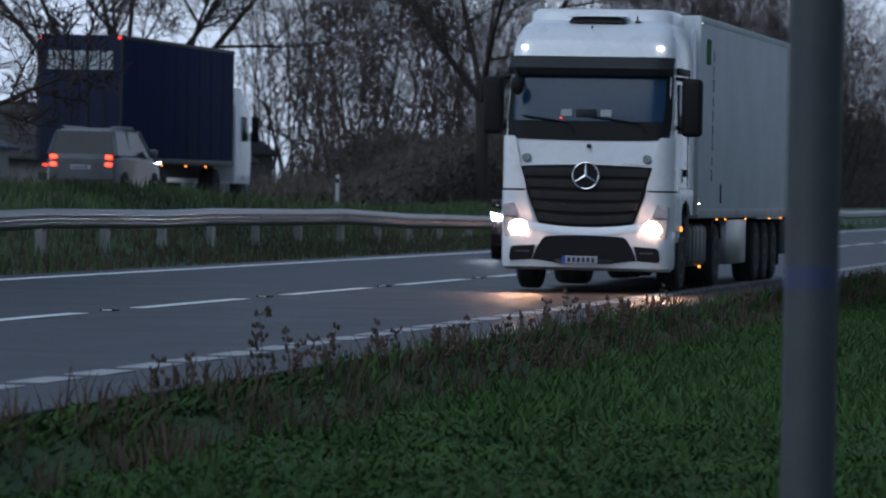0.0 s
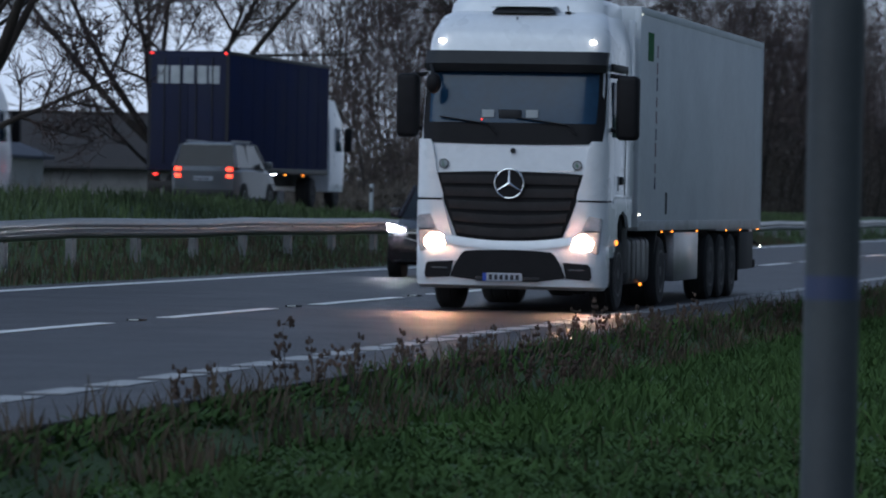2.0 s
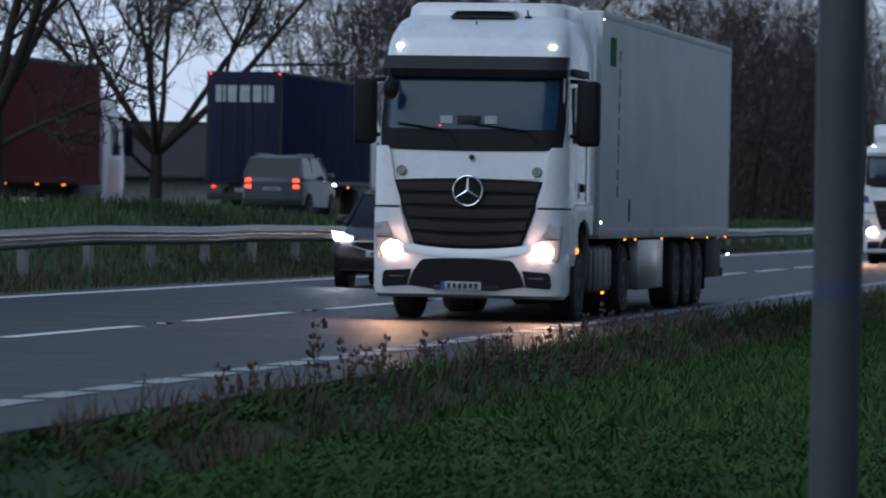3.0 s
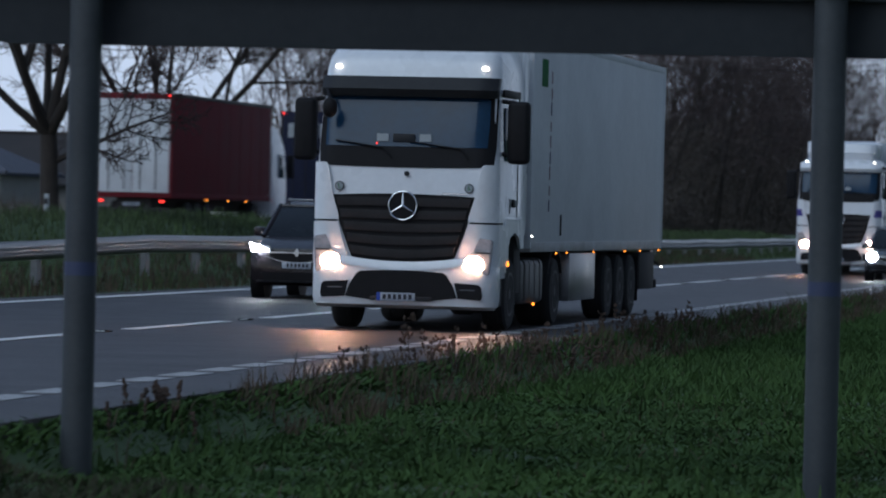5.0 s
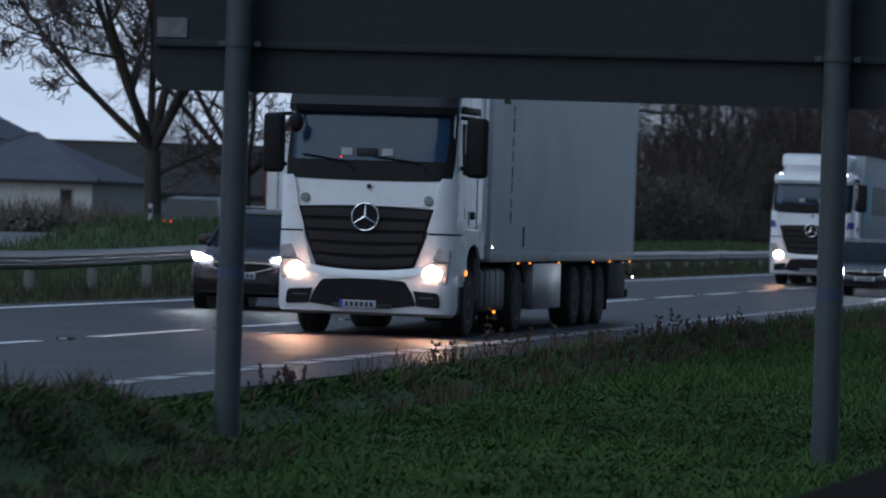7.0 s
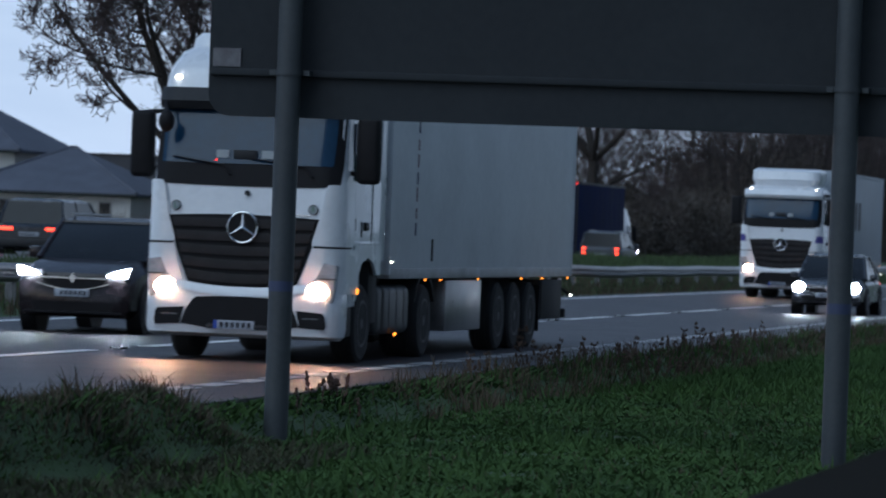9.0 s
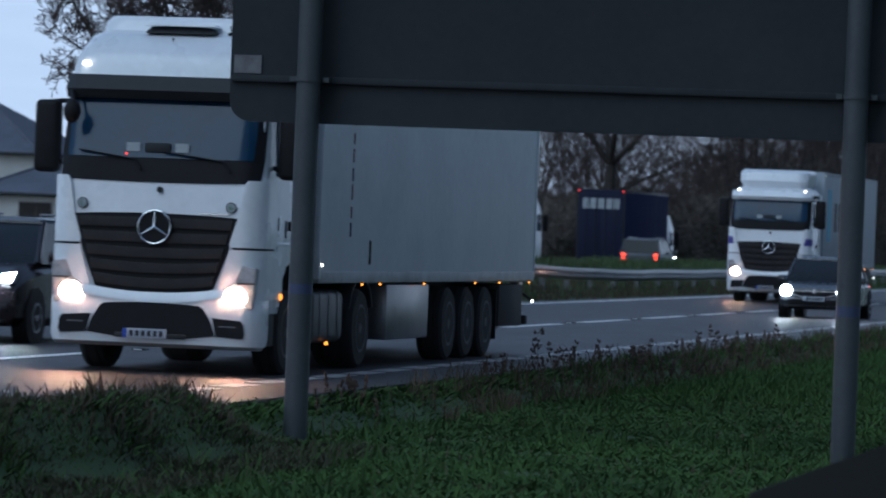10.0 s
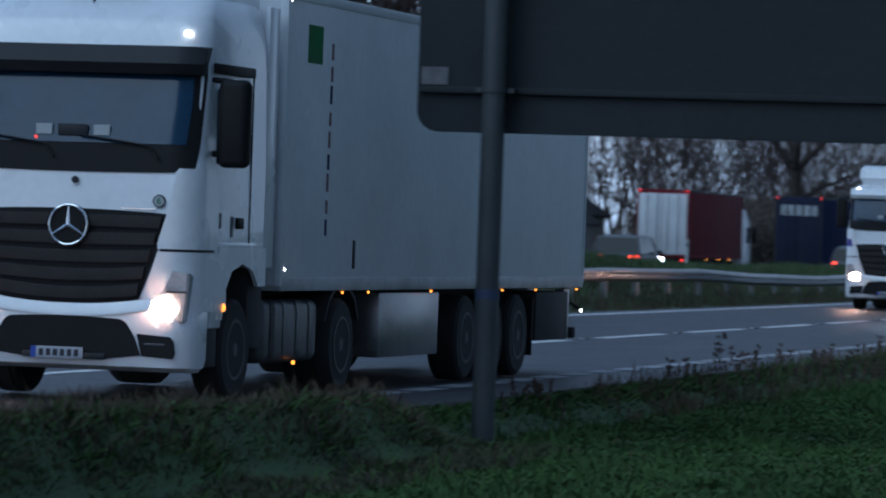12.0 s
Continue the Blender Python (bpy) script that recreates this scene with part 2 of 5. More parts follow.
def lathe(bm, prof, n=28):
    """Turn (radius, x) points round the x axis."""
    rings = [[bm.verts.new((x, r * math.cos(2 * math.pi * i / n), r * math.sin(2 * math.pi * i / n))) for i in range(n)] for r, x in prof]
    for a, b in zip(rings, rings[1:]):
        for i in range(n):
            bm.faces.new((a[i], a[(i + 1) % n], b[(i + 1) % n], b[i]))
    bm.faces.new(rings[0][::-1])
    bm.faces.new(rings[-1])
    return bm


def loft(bm, rings):
    vr = [[bm.verts.new(p) for p in ring] for ring in rings]
    n = len(vr[0])
    for a, b in zip(vr, vr[1:]):
        for i in range(n):
            bm.faces.new((a[i], a[(i + 1) % n], b[(i + 1) % n], b[i]))
    bm.faces.new(vr[0][::-1])
    bm.faces.new(vr[-1])
    return bm


def plan(hw, y0, y1, z, r=0.25, rb=0.06, k=5):
    """A rounded rectangle seen from above, front (y0) corners of radius r, rear ones of radius rb."""
    pts = []
    for cx, cy, rad, a0 in ((hw - r, y0 + r, r, -90), (hw - rb, y1 - rb, rb, 0), (-hw + rb, y1 - rb, rb, 90), (-hw + r, y0 + r, r, 180)):
        for i in range(k + 1):
            a = radians(a0 + 90 * i / k)
            pts.append((cx + rad * math.cos(a), cy + rad * math.sin(a), z))
    return pts


def strip(bm, levels, r=0.25, off=0.012, depth=0.05, n=16):
    """A curved panel that hugs the cab's front: levels of (z, half width of the panel, y of the front, half width of the cab, bow)."""
    grid = []
    for z, w, y0, hw, bow in levels:
        row = []
        for i in range(n + 1):
            x = w * (2 * i / n - 1)
            q = max(0.0, abs(x) - (hw - r))
            y = y0 + r - math.sqrt(max(0.0, r * r - min(q, r * 0.999) ** 2)) - off
            row.append((x, y, z + bow * (1 - (x / w) ** 2)))
        grid.append(row)
    f = [[bm.verts.new(p) for p in row] for row in grid]
    b = [[bm.verts.new((p[0], p[1] + depth, p[2])) for p in row] for row in grid]
    for g in (f, b):
        for a, c in zip(g, g[1:]):
            for i in range(n):
                bm.faces.new((a[i], a[i + 1], c[i + 1], c[i]))
    m = len(levels) - 1
    for i in range(n):
        bm.faces.new((f[0][i], f[0][i + 1], b[0][i + 1], b[0][i]))
        bm.faces.new((f[m][i], f[m][i + 1], b[m][i + 1], b[m][i]))
    for j in range(m):
        bm.faces.new((f[j][0], f[j + 1][0], b[j + 1][0], b[j][0]))
        bm.faces.new((f[j][n], f[j + 1][n], b[j + 1][n], b[j][n]))
    return bm


def corner_wrap(side, levels, off, hw=1.236, r=0.26, depth=0.06, n=8):
    """A panel that wraps round a front corner of the cab: levels of (z, inner x on the front, y where it ends on the flank)."""
    bm = bmesh.new()

    def line(z, x0, y1, o):
        pts = [(x0 + (hw - r - x0) * i / 3, -o) for i in range(3)] if x0 < hw - r - 0.01 else []
        a0 = math.asin(max(0.0, min(1.0, (x0 - hw + r) / r)))
        pts = pts or [(x0, r - (r + o) * math.cos(a0))] * 3
        for i in range(n + 1):
            a = a0 + (math.pi / 2 - a0) * i / n
            pts.append((hw - r + (r + o) * math.sin(a), r - (r + o) * math.cos(a)))
        pts += [(hw + o, r + (y1 - r) * i / 3) for i in (1, 2, 3)]
        return [(side * x, y, z) for x, y in pts]
    out = [[bm.verts.new(p) for p in line(z, x0, y1, off)] for z, x0, y1 in levels]
    ins = [[bm.verts.new(p) for p in line(z, x0, y1, off - depth)] for z, x0, y1 in levels]
    m, k = len(levels) - 1, len(out[0]) - 1
    for g in (out, ins):
        for a, b in zip(g, g[1:]):
            for i in range(k):
                bm.faces.new((a[i], a[i + 1], b[i + 1], b[i]))
    for j in (0, m):
        for i in range(k):
            bm.faces.new((out[j][i], out[j][i + 1], ins[j][i + 1], ins[j][i]))
    for j in range(m):
        for i in (0, k):
            bm.faces.new((out[j][i], out[j + 1][i], ins[j + 1][i], ins[j][i]))
    return bm


def prism(bm, outline, y0, y1):
    """An outline of (x, z) points pushed from y0 to y1."""
    a = [bm.verts.new((x, y0, z)) for x, z in outline]
    b = [bm.verts.new((x, y1, z)) for x, z in outline]
    n = len(a)
    bm.faces.new(a)
    bm.faces.new(b[::-1])
    for i in range(n):
        bm.faces.new((a[i], a[(i + 1) % n], b[(i + 1) % n], b[i]))
    return bm


def side_prism(bm, outline, x0, x1):
    """An outline of (y, z) points pushed from x0 to x1."""
    a = [bm.verts.new((x0, y, z)) for y, z in outline]
    b = [bm.verts.new((x1, y, z)) for y, z in outline]
    n = len(a)
    bm.faces.new(a)
    bm.faces.new(b[::-1])
    for i in range(n):
        bm.faces.new((a[i], a[(i + 1) % n], b[(i + 1) % n], b[i]))
    return bm


def text(name, body, size, m, material, parent):
    cu = bpy.data.curves.new(name, "FONT")
    cu.body, cu.size, cu.extrude, cu.align_x, cu.align_y = body, size, 0.002, "CENTER", "CENTER"
    ob = new(name, cu)
    cu.materials.append(material)
    ob.parent, ob.matrix_basis = parent, m
    return ob


def thing(name, label, category, group="", kind=""):
    return tagged(new(name), label, category, group, kind)


def soup(name, verts, faces, material, parent=None):
    me = bpy.data.meshes.new(name)
    me.from_pydata(verts, [], faces)
    me.materials.append(material)
    ob = new(name, me)
    ob.parent = parent
    return ob


# ---- ground and road ----
ROAD_EDGE = 5.45


def far_z(y):
    """Level of the far carriageway, which falls gently away."""
    return 0.72 - 0.018 * min(65.0, max(0.0, y - 150.0))


def ground_z(x, y):
    """Height of the land: the carriageway at 0, a low verge towards the camera, a bank in the central reservation."""
    bump = 0.05 * noise.noise(Vector((x * 0.45, y * 0.45, 3.0))) + 0.03 * noise.noise(Vector((x * 1.7, y * 1.7, 9.0)))
    if x > ROAD_EDGE:
        s = min(1.0, (x - ROAD_EDGE) / 0.45)
        m = max(0.0, min(1.0, (32.4 - y) / 3.0)) * max(0.0, min(1.0, (x - ROAD_EDGE) / 0.2)) * max(0.0, min(1.0, (6.25 - x) / 0.4))
        return -0.03 - 0.36 * s * s * (3 - 2 * s) * (1 - m) + (0.17 + 0.012 * max(0.0, min(14.0, 32.0 - y))) * m + bump * min(1.0, (x - ROAD_EDGE) / 0.5)
    if x < -6.3:
        s = min(1.0, (-6.3 - x) / 4.8)
        k = max(0.0, min(1.0, (y - 84) / 7))
        rise = 1.30 * (0.45 + 0.55 * k * k * (3 - 2 * k)) - 0.45 * max(0.0, min(1.0, (y - 108) / 18))
        up = -0.03 + rise * s * s * (3 - 2 * s)
        if x < -11.4:
            d = min(1.0, (-11.4 - x) / 1.9)
            up = rise - 0.03 + (far_z(y) - rise) * d * d * (3 - 2 * d)
        return up + (bump if x > -13 or x < -29 else 0.0) - (0.12 if -28.6 < x < -13.2 else 0.0)
    return -0.12


def build_ground():
    xs = sorted({*[-400, -250, -160, -110, -80, -60, -50, -44, -40, -36, -33, -30, -29, -28.6, -24, -20, -16, -13.3], *[-13 + 0.4 * i for i in range(18)],
                 -5.9, -5.6, -2, 2, 5.2, *[5.45 + 0.22 * i for i in range(50)], 17, 19, 22, 27, 35, 50, 80, 140, 250, 400})
    ys = sorted({-400, -250, -150, -90, -60, -40, -25, *[-15 + 5 * i for i in range(6)], *[10 + 0.35 * i for i in range(204)], *[82 + 3 * i for i in range(60)],
                 270, 290, 320, 360, 420, 500, 650, 900, 1400, 2400})
    verts = [(x, y, ground_z(x, y)) for y in ys for x in xs]
    n = len(xs)
    faces = [(j * n + i, j * n + i + 1, (j + 1) * n + i + 1, (j + 1) * n + i) for j in range(len(ys) - 1) for i in range(n - 1)]
    ob = soup("ground", verts, faces, M_SOIL)
    for p in ob.data.polygons:
        p.use_smooth = True
    tagged(ob, "dark grassy ground of the verges and reservation", "ground", kind="structure")


def build_road():
    ob = part("road", boxed(-6.25, ROAD_EDGE, -300, 1400, -0.25, 0.0), M_ASPHALT, smooth=False)
    tagged(ob, "damp dark asphalt carriageway of a dual road", "road", kind="structure")
    bm = bmesh.new()
    loft(bm, [[(-28.3, y, far_z(y) - 0.3), (-13.6, y, far_z(y) - 0.3), (-13.6, y, far_z(y)), (-28.3, y, far_z(y))] for y in (-300, 150, 215, 1400)])
    tagged(part("opposite_road", bm, M_OLDASPHALT, smooth=False), "dark asphalt carriageway beyond the grass bank", "road", kind="structure")
    # solid offside edge line
    bm = boxed(-5.55, -5.25, -60, 600, 0.003, 0.008)
    tagged(part("edge_line", bm, M_MARK, smooth=False), "solid white edge line on the asphalt", "road marking", kind="structure")
    # lane line: marks with gaps, a stud in each gap
    step = 7.81
    dash = bmesh.new()
    box(dash, -0.11, 0.11, -step * 0.667, 0, 0.003, 0.009)
    first = part("lane_mark", dash, M_MARK, smooth=False)
    tagged(first, "white broken lane line mark on the asphalt", "road marking", "lane line marks")
    first.location = (0, 62.68, 0)
    sb = bmesh.new()
    box(sb, -0.09, 0.09, -0.13, 0.13, 0.0, 0.022, 0.012)
    body = part("road_stud", sb, M_BLACK)
    tagged(body, "small cat's eye road stud between lane marks", "road stud", "road studs")
    rb = bmesh.new()
    box(rb, -0.055, 0.055, -0.142, -0.128, 0.006, 0.020)
    part("reflector", rb, M_STUD, body, "white glass reflector")
    body.location = (0, 62.68 + step / 6, 0)
    for k in range(-9, 34):
        if k:
            copy_thing(first, pose(0, 62.68 + step * k, 0))
            copy_thing(body, pose(0, 62.68 + step * k + step / 6, 0))
    # broken nearside edge line
    nb = bmesh.new()
    box(nb, -0.15, 0.15, 0, 1.05, 0.003, 0.009)
    near = part("edge_mark", nb, M_WORNMARK, smooth=False)
    tagged(near, "short white broken edge mark beside the verge", "road marking", "edge marks")
    near.location = (4.3, 45.62, 0)
    for k in range(-16, 75):
        if k:
            copy_thing(near, pose(4.3 + random.uniform(-0.015, 0.015), 45.62 + 1.52 * k, 0))


def build_barrier():
    """Corrugated steel beam on posts, one panel after the other."""
    prof = [(0.00, 0.96), (0.045, 0.945), (0.075, 0.90), (0.075, 0.85), (0.02, 0.805), (0.02, 0.77), (0.075, 0.725), (0.075, 0.675), (0.045, 0.63), (0.0, 0.615)]
    top = thing("crash_barrier", "galvanised steel crash barrier beside the offside lane", "barrier")
    L = 4.0

    def panel(y, dx0, dx1, z0, z1):
        bm = bmesh.new()
        a, b, c, d = [], [], [], []
        for px_, pz in prof:
            a.append(bm.verts.new((-7.6 + dx0 + px_, y, pz + z0)))
            b.append(bm.verts.new((-7.6 + dx1 + px_, y + L + 0.12, pz + z1)))
            c.append(bm.verts.new((-7.612 + dx0 + px_, y, pz + z0)))
            d.append(bm.verts.new((-7.612 + dx1 + px_, y + L + 0.12, pz + z1)))
        for i in range(len(prof) - 1):
            bm.faces.new((a[i], a[i + 1], b[i + 1], b[i]))
            bm.faces.new((c[i], d[i], d[i + 1], c[i + 1]))
        bm.faces.new((a[0], b[0], d[0], c[0]))
        bm.faces.new((a[-1], c[-1], d[-1], b[-1]))
        part("beam", bm, M_GALV, top)

    offs = [(0.04 * math.sin(k * 1.3), 0.018 * math.sin(k * 2.1 + 1)) for k in range(80)]
    def dip(y):
        """The beam follows the uneven ground: lower at both ends of the stretch."""
        return 0.02 - 0.13 * max(0.0, min(1.0, (85 - y) / 9)) - 0.20 * max(0.0, min(1.0, (y - 110) / 16))

    for k in range(66):
        y = 52 + L * k
        panel(y, offs[k][0], offs[k + 1][0], offs[k][1] + dip(y), offs[k + 1][1] + dip(y + L))
        h = 0.88 + dip(y)
        g = ground_z(-7.72, y + 0.1)
        bm = bmesh.new()
        x = -7.62 + offs[k][0]
        prism(bm, [(x - 0.13, g - 0.3), (x - 0.01, g - 0.3), (x - 0.01, h), (x - 0.13, h)], y + 0.02, y + 0.30)
        box(bm, x - 0.02, x + 0.05, y + 0.05, y + 0.25, h - 0.22, h)
        part("post", bm, M_POSTGALV, top)


def build_sign():
    top = thing("direction_sign", "back of a large dark road sign on two grey posts", "road sign")
    bm = bmesh.new()
    r, x0, x1, z0, z1 = 0.22, 5.01, 12.6, 2.76, 7.0
    outline = []
    for cx, cz, a0 in ((x1 - r, z0 + r, -90), (x1 - r, z1 - r, 0), (x0 + r, z1 - r, 90), (x0 + r, z0 + r, 180)):
        for i in range(7):
            a = radians(a0 + 15 * i)
            outline.append((cx + r * math.cos(a), cz + r * math.sin(a)))
    prism(bm, outline, 33.72, 33.76)
    part("panel", bm, M_SIGNBACK, top, "dark grey back of the sign panel", smooth=False)
    for z in (3.19, 4.35, 5.5, 6.6):
        bm = bmesh.new()
        box(bm, x0 + 0.03, x1 - 0.03, 33.66, 33.722, z - 0.035, z + 0.035, 0.01)
        part("rail", bm, M_SIGNBACK, top)
    part("label", boxed(5.05, 5.33, 33.70, 33.719, 3.24, 3.42), M_LABEL, top, "faded pale sticker", smooth=False)
    for x in (5.87, 11.30):
        g = ground_z(x, 33.5)
        bm = bmesh.new()
        cyl(bm, (x, 33.5, (g - 0.4 + 6.9) / 2), (0, 0, 1), 0.118, 6.9 - g + 0.4, 28)
        post = part("post", bm, M_SIGNPOST, top, "round grey steel sign post")
        for z in (3.19, 4.35, 5.5, 6.6):
            bm = bmesh.new()
            cyl(bm, (x, 33.5, z), (0, 0, 1), 0.132, 0.05, 28)
            box(bm, x - 0.2, x - 0.14, 33.52, 33.70, z - 0.025, z + 0.025)
            box(bm, x + 0.14, x + 0.2, 33.52, 33.70, z - 0.025, z + 0.025)
            part("clamp", bm, M_SIGNPOST, post)
        bm = bmesh.new()
        cyl(bm, (x, 33.5, 1.12), (0, 0, 1), 0.1195, 0.10, 28)
        part("tape", bm, M_BLUETAPE, post, "band of dull blue tape")


def blades(name, n, area, hmin, hmax, wid, material, label, lean=0.35, keep=None):
    rng = np.random.RandomState(len(name) * 7 + n % 97)
    x0, x1, y0, y1 = area
    verts, faces = [], []
    for _ in range(n):
        x, y = rng.uniform(x0, x1), rng.uniform(y0, y1)
        d = noise.noise(Vector((x * 0.9, y * 0.9, 17.0)))
        if keep and rng.rand() > keep(x, y, d):
            continue
        h = rng.uniform(hmin, hmax) * (1.0 + 0.7 * d)
        a, l = rng.uniform(0, 6.283), rng.uniform(0.1, lean) * h
        b = rng.uniform(-0.7, 0.7)
        ux, uy = math.cos(b) * wid, math.sin(b) * wid
        dx, dy = math.cos(a) * l, math.sin(a) * l
        z = ground_z(x, y) - 0.02
        i = len(verts)
        verts += [(x - ux, y - uy, z), (x + ux, y + uy, z), (x + 0.45 * dx + ux * 0.7, y + 0.45 * dy + uy * 0.7, z + h * 0.62), (x + 0.45 * dx - ux * 0.7, y + 0.45 * dy - uy * 0.7, z + h * 0.62),
                  (x + dx, y + dy, z + h)]
        faces += [(i, i + 1, i + 2, i + 3), (i + 3, i + 2, i + 4)]
    ob = soup(name, verts, faces, material)
    return tagged(ob, label, "grass", kind="stuff")


def build_grass():
    blades("verge_grass", 185000, (5.45, 14.5, 8, 50), 0.024, 0.080, 0.017, M_GRASS, "short mottled dark green grass on the near verge", 2.8)
    blades("verge_grass_far", 34000, (5.45, 11, 50, 100), 0.06, 0.19, 0.013, M_GRASS, "rough dark grass along the road edge", 1.1)
    blades("coarse_grass", 16000, (5.6, 14, 16, 70), 0.09, 0.22, 0.014, M_GRASS, "coarse grass tufts on the verge", 1.2, keep=lambda x, y, d: 0.9 if d > 0.18 else 0.03)
    blades("mound_grass", 20000, (5.40, 7.3, 9, 32.0), 0.05, 0.14, 0.010, M_MOUND, "dull half-dead grass on the low ridge at the road edge", 1.3)
    blades("ridge_straw", 1500, (5.40, 6.05, 12, 31.5), 0.12, 0.27, 0.007, M_DRYGRASS, "thin dead grass stems on the low ridge", 0.9)
    blades("edge_grass", 9000, (5.42, 6.2, 33.5, 120), 0.10, 0.30, 0.008, M_DRYGRASS, "dry brown grass fringe at the road edge", 0.7, keep=lambda x, y, d: (0.9 if d > -0.05 else 0.2) * (0.05 if y < 40 else 1.0))
    blades("straw_grass", 4500, (5.5, 14, 20, 60), 0.06, 0.16, 0.007, M_DRYGRASS, "scattered straw-coloured grass blades", 1.4, keep=lambda x, y, d: 0.8 if d < -0.1 else 0.2)
    blades("bank_grass", 42000, (-12.6, -6.5, 62, 220), 0.12, 0.32, 0.016, M_BANKGRASS, "rough grass on the reservation bank", 0.6, keep=lambda x, y, d: 0.95 if x < -8.6 else 0.35)
    blades("barrier_grass", 9000, (-8.8, -6.4, 60, 180), 0.10, 0.26, 0.014, M_DRYGRASS, "dead brown grass under the crash barrier")


def build_weed(h, seed, spread=0.10):
    """A dead dock: thin stalks with clusters of seed heads and a few curled leaves."""
    rng = random.Random(seed)
    top = thing("dock_weed", "dead brown dock weed stalks with seed heads", "weed", "weeds at the road edge")
    for s in range(rng.randint(2, 4)):
        bm = bmesh.new()
        p = Vector((rng.uniform(-spread, spread), rng.uniform(-spread, spread), -0.08))
        d = Vector((rng.uniform(-0.22, 0.22), rng.uniform(-0.2, 0.2), 1)).normalized()
        hh = h * rng.uniform(0.6, 1.0)
        q = p.copy()
        for k in range(6):
            e = q + d * hh / 6
            rod(bm, q, e, 0.006 - 0.0007 * k, 5, 0.0053 - 0.0007 * k)
            q = e
            d = (d + Vector((rng.uniform(-0.1, 0.1), rng.uniform(-0.1, 0.1), 0))).normalized()
            if k > 0:
                for c in range(2 if k < 3 else 4):
                    w = Vector((rng.uniform(-1, 1), rng.uniform(-0.6, 0.6), rng.uniform(-0.1, 0.9))).normalized()
                    tip = q + w * hh * rng.uniform(0.05, 0.16)
                    rod(bm, q, tip, 0.0028, 4)
                    for u in range(3):
                        at = q.lerp(tip, rng.uniform(0.5, 1.05))
                        bmesh.ops.create_icosphere(bm, subdivisions=1, radius=rng.uniform(0.006, 0.016),
                                                   matrix=Matrix.Translation(at) @ Matrix.Diagonal((1, 1, rng.uniform(1.0, 2.2), 1)))
        part("stalk", bm, M_DOCK, top)
    return top


def build_weeds():
    rng = random.Random(5)
    kinds = [build_weed(0.55, 1), build_weed(0.42, 2), build_weed(0.34, 3), build_weed(0.82, 4, 0.06)]
    spots = [(5.32, 45.5, 1), (5.30, 45.9, 2), (5.42, 46.4, 1), (5.36, 48.6, 3), (5.4, 49.2, 2), (5.34, 49.9, 0), (5.38, 50.8, 1), (5.3, 51.3, 0), (5.4, 52.0, 2), (5.36, 52.8, 0)]
    spots += [(rng.uniform(5.3, 5.9), 53 + 0.62 * i + rng.uniform(-0.3, 0.3), rng.choice((0, 1, 1, 2, 2))) for i in range(30)]
    spots += [(rng.uniform(5.4, 5.9), 34.5 + rng.uniform(0, 4), 2) for i in range(6)] + [(rng.uniform(5.6, 6.2), y, rng.choice((1, 2))) for y in (74, 77, 80, 83, 88, 92, 97)]
    used = set()
    for x, y, k in spots:
        m = pose(x, y, ground_z(x, y), 0, 0, rng.uniform(0, 360))
        if k not in used:
            kinds[k].matrix_basis = m
            used.add(k)
        else:
            copy_thing(kinds[k], m)


# ---- vehicles ----
WHEELS = []


def wheel(parent, x, y, r, w, rim, outside, nuts=10):
    """A wheel on the x axis: tyre with a rim and a hub; outside is +1 or -1."""
    bm = bmesh.new()
    s = outside * w / 2
    lathe(bm, [(r * 0.58, -s), (r * 0.90, -s), (r * 0.985, -s * 0.8), (r, -s * 0.45), (r * 0.975, -s * 0.40), (r, -s * 0.35), (r, s * 0.35), (r * 0.975, s * 0.40), (r, s * 0.45), (r * 0.985, s * 0.8), (r * 0.90, s), (r * 0.58, s)], 32)
    ob = part("wheel", bm, M_TYRE, parent, "black rubber tyre on a steel rim")
    bm = bmesh.new()
    lathe(bm, [(r * 0.60, s * 0.9), (r * 0.60, s * 1.03), (r * 0.54, s * 1.03), (r * 0.50, s * 0.75), (r * 0.34, s * 0.62), (r * 0.22, s * 0.95), (r * 0.10, s * 1.02), (r * 0.02, s * 1.02)], 24)
    for i in range(nuts):
        a = 2 * math.pi * i / nuts
        cyl(bm, (s * 0.72, r * 0.40 * math.cos(a), r * 0.40 * math.sin(a)), (1, 0, 0), r * 0.045, abs(s) * 0.25, 6)
    part("rim", bm, rim, ob, "dull metal rim")
    ob.location = (x, y, r)
    WHEELS.append((ob, x, y, r))
    return ob


def plate(top, x, y, z, w=0.52, h=0.11, band=True, facing=-1):
    p = part("number_plate", boxed(x - w / 2, x + w / 2, y, y + 0.012, z - h / 2, z + h / 2, 0.004), M_PLATE, top, "number plate with dark bars")
    e = y - 0.003 if facing < 0 else y + 0.012
    for i in range(6):
        a = x - w / 2 + w * (0.16 + 0.135 * i)
        part("bar", boxed(a, a + w * 0.085, e, e + 0.003, z - h * 0.3, z + h * 0.3), M_PLATEBAR, p, smooth=False)
    if band:
        part("band", boxed(x - w / 2, x - w / 2 + w * 0.10, e, e + 0.003, z - h / 2, z + h / 2), M_EUBLUE, p, "blue band", smooth=False)


def lamp_disc(name, parent, x, y, z, r, material, label="", squash=1.0, axis=-1):
    bm = bmesh.new()
    bmesh.ops.create_uvsphere(bm, u_segments=18, v_segments=10, radius=r, matrix=Matrix.Translation((x, y, z)) @ Matrix.Diagonal((1, 0.35, squash, 1)))
    return part(name, bm, material, parent, label)


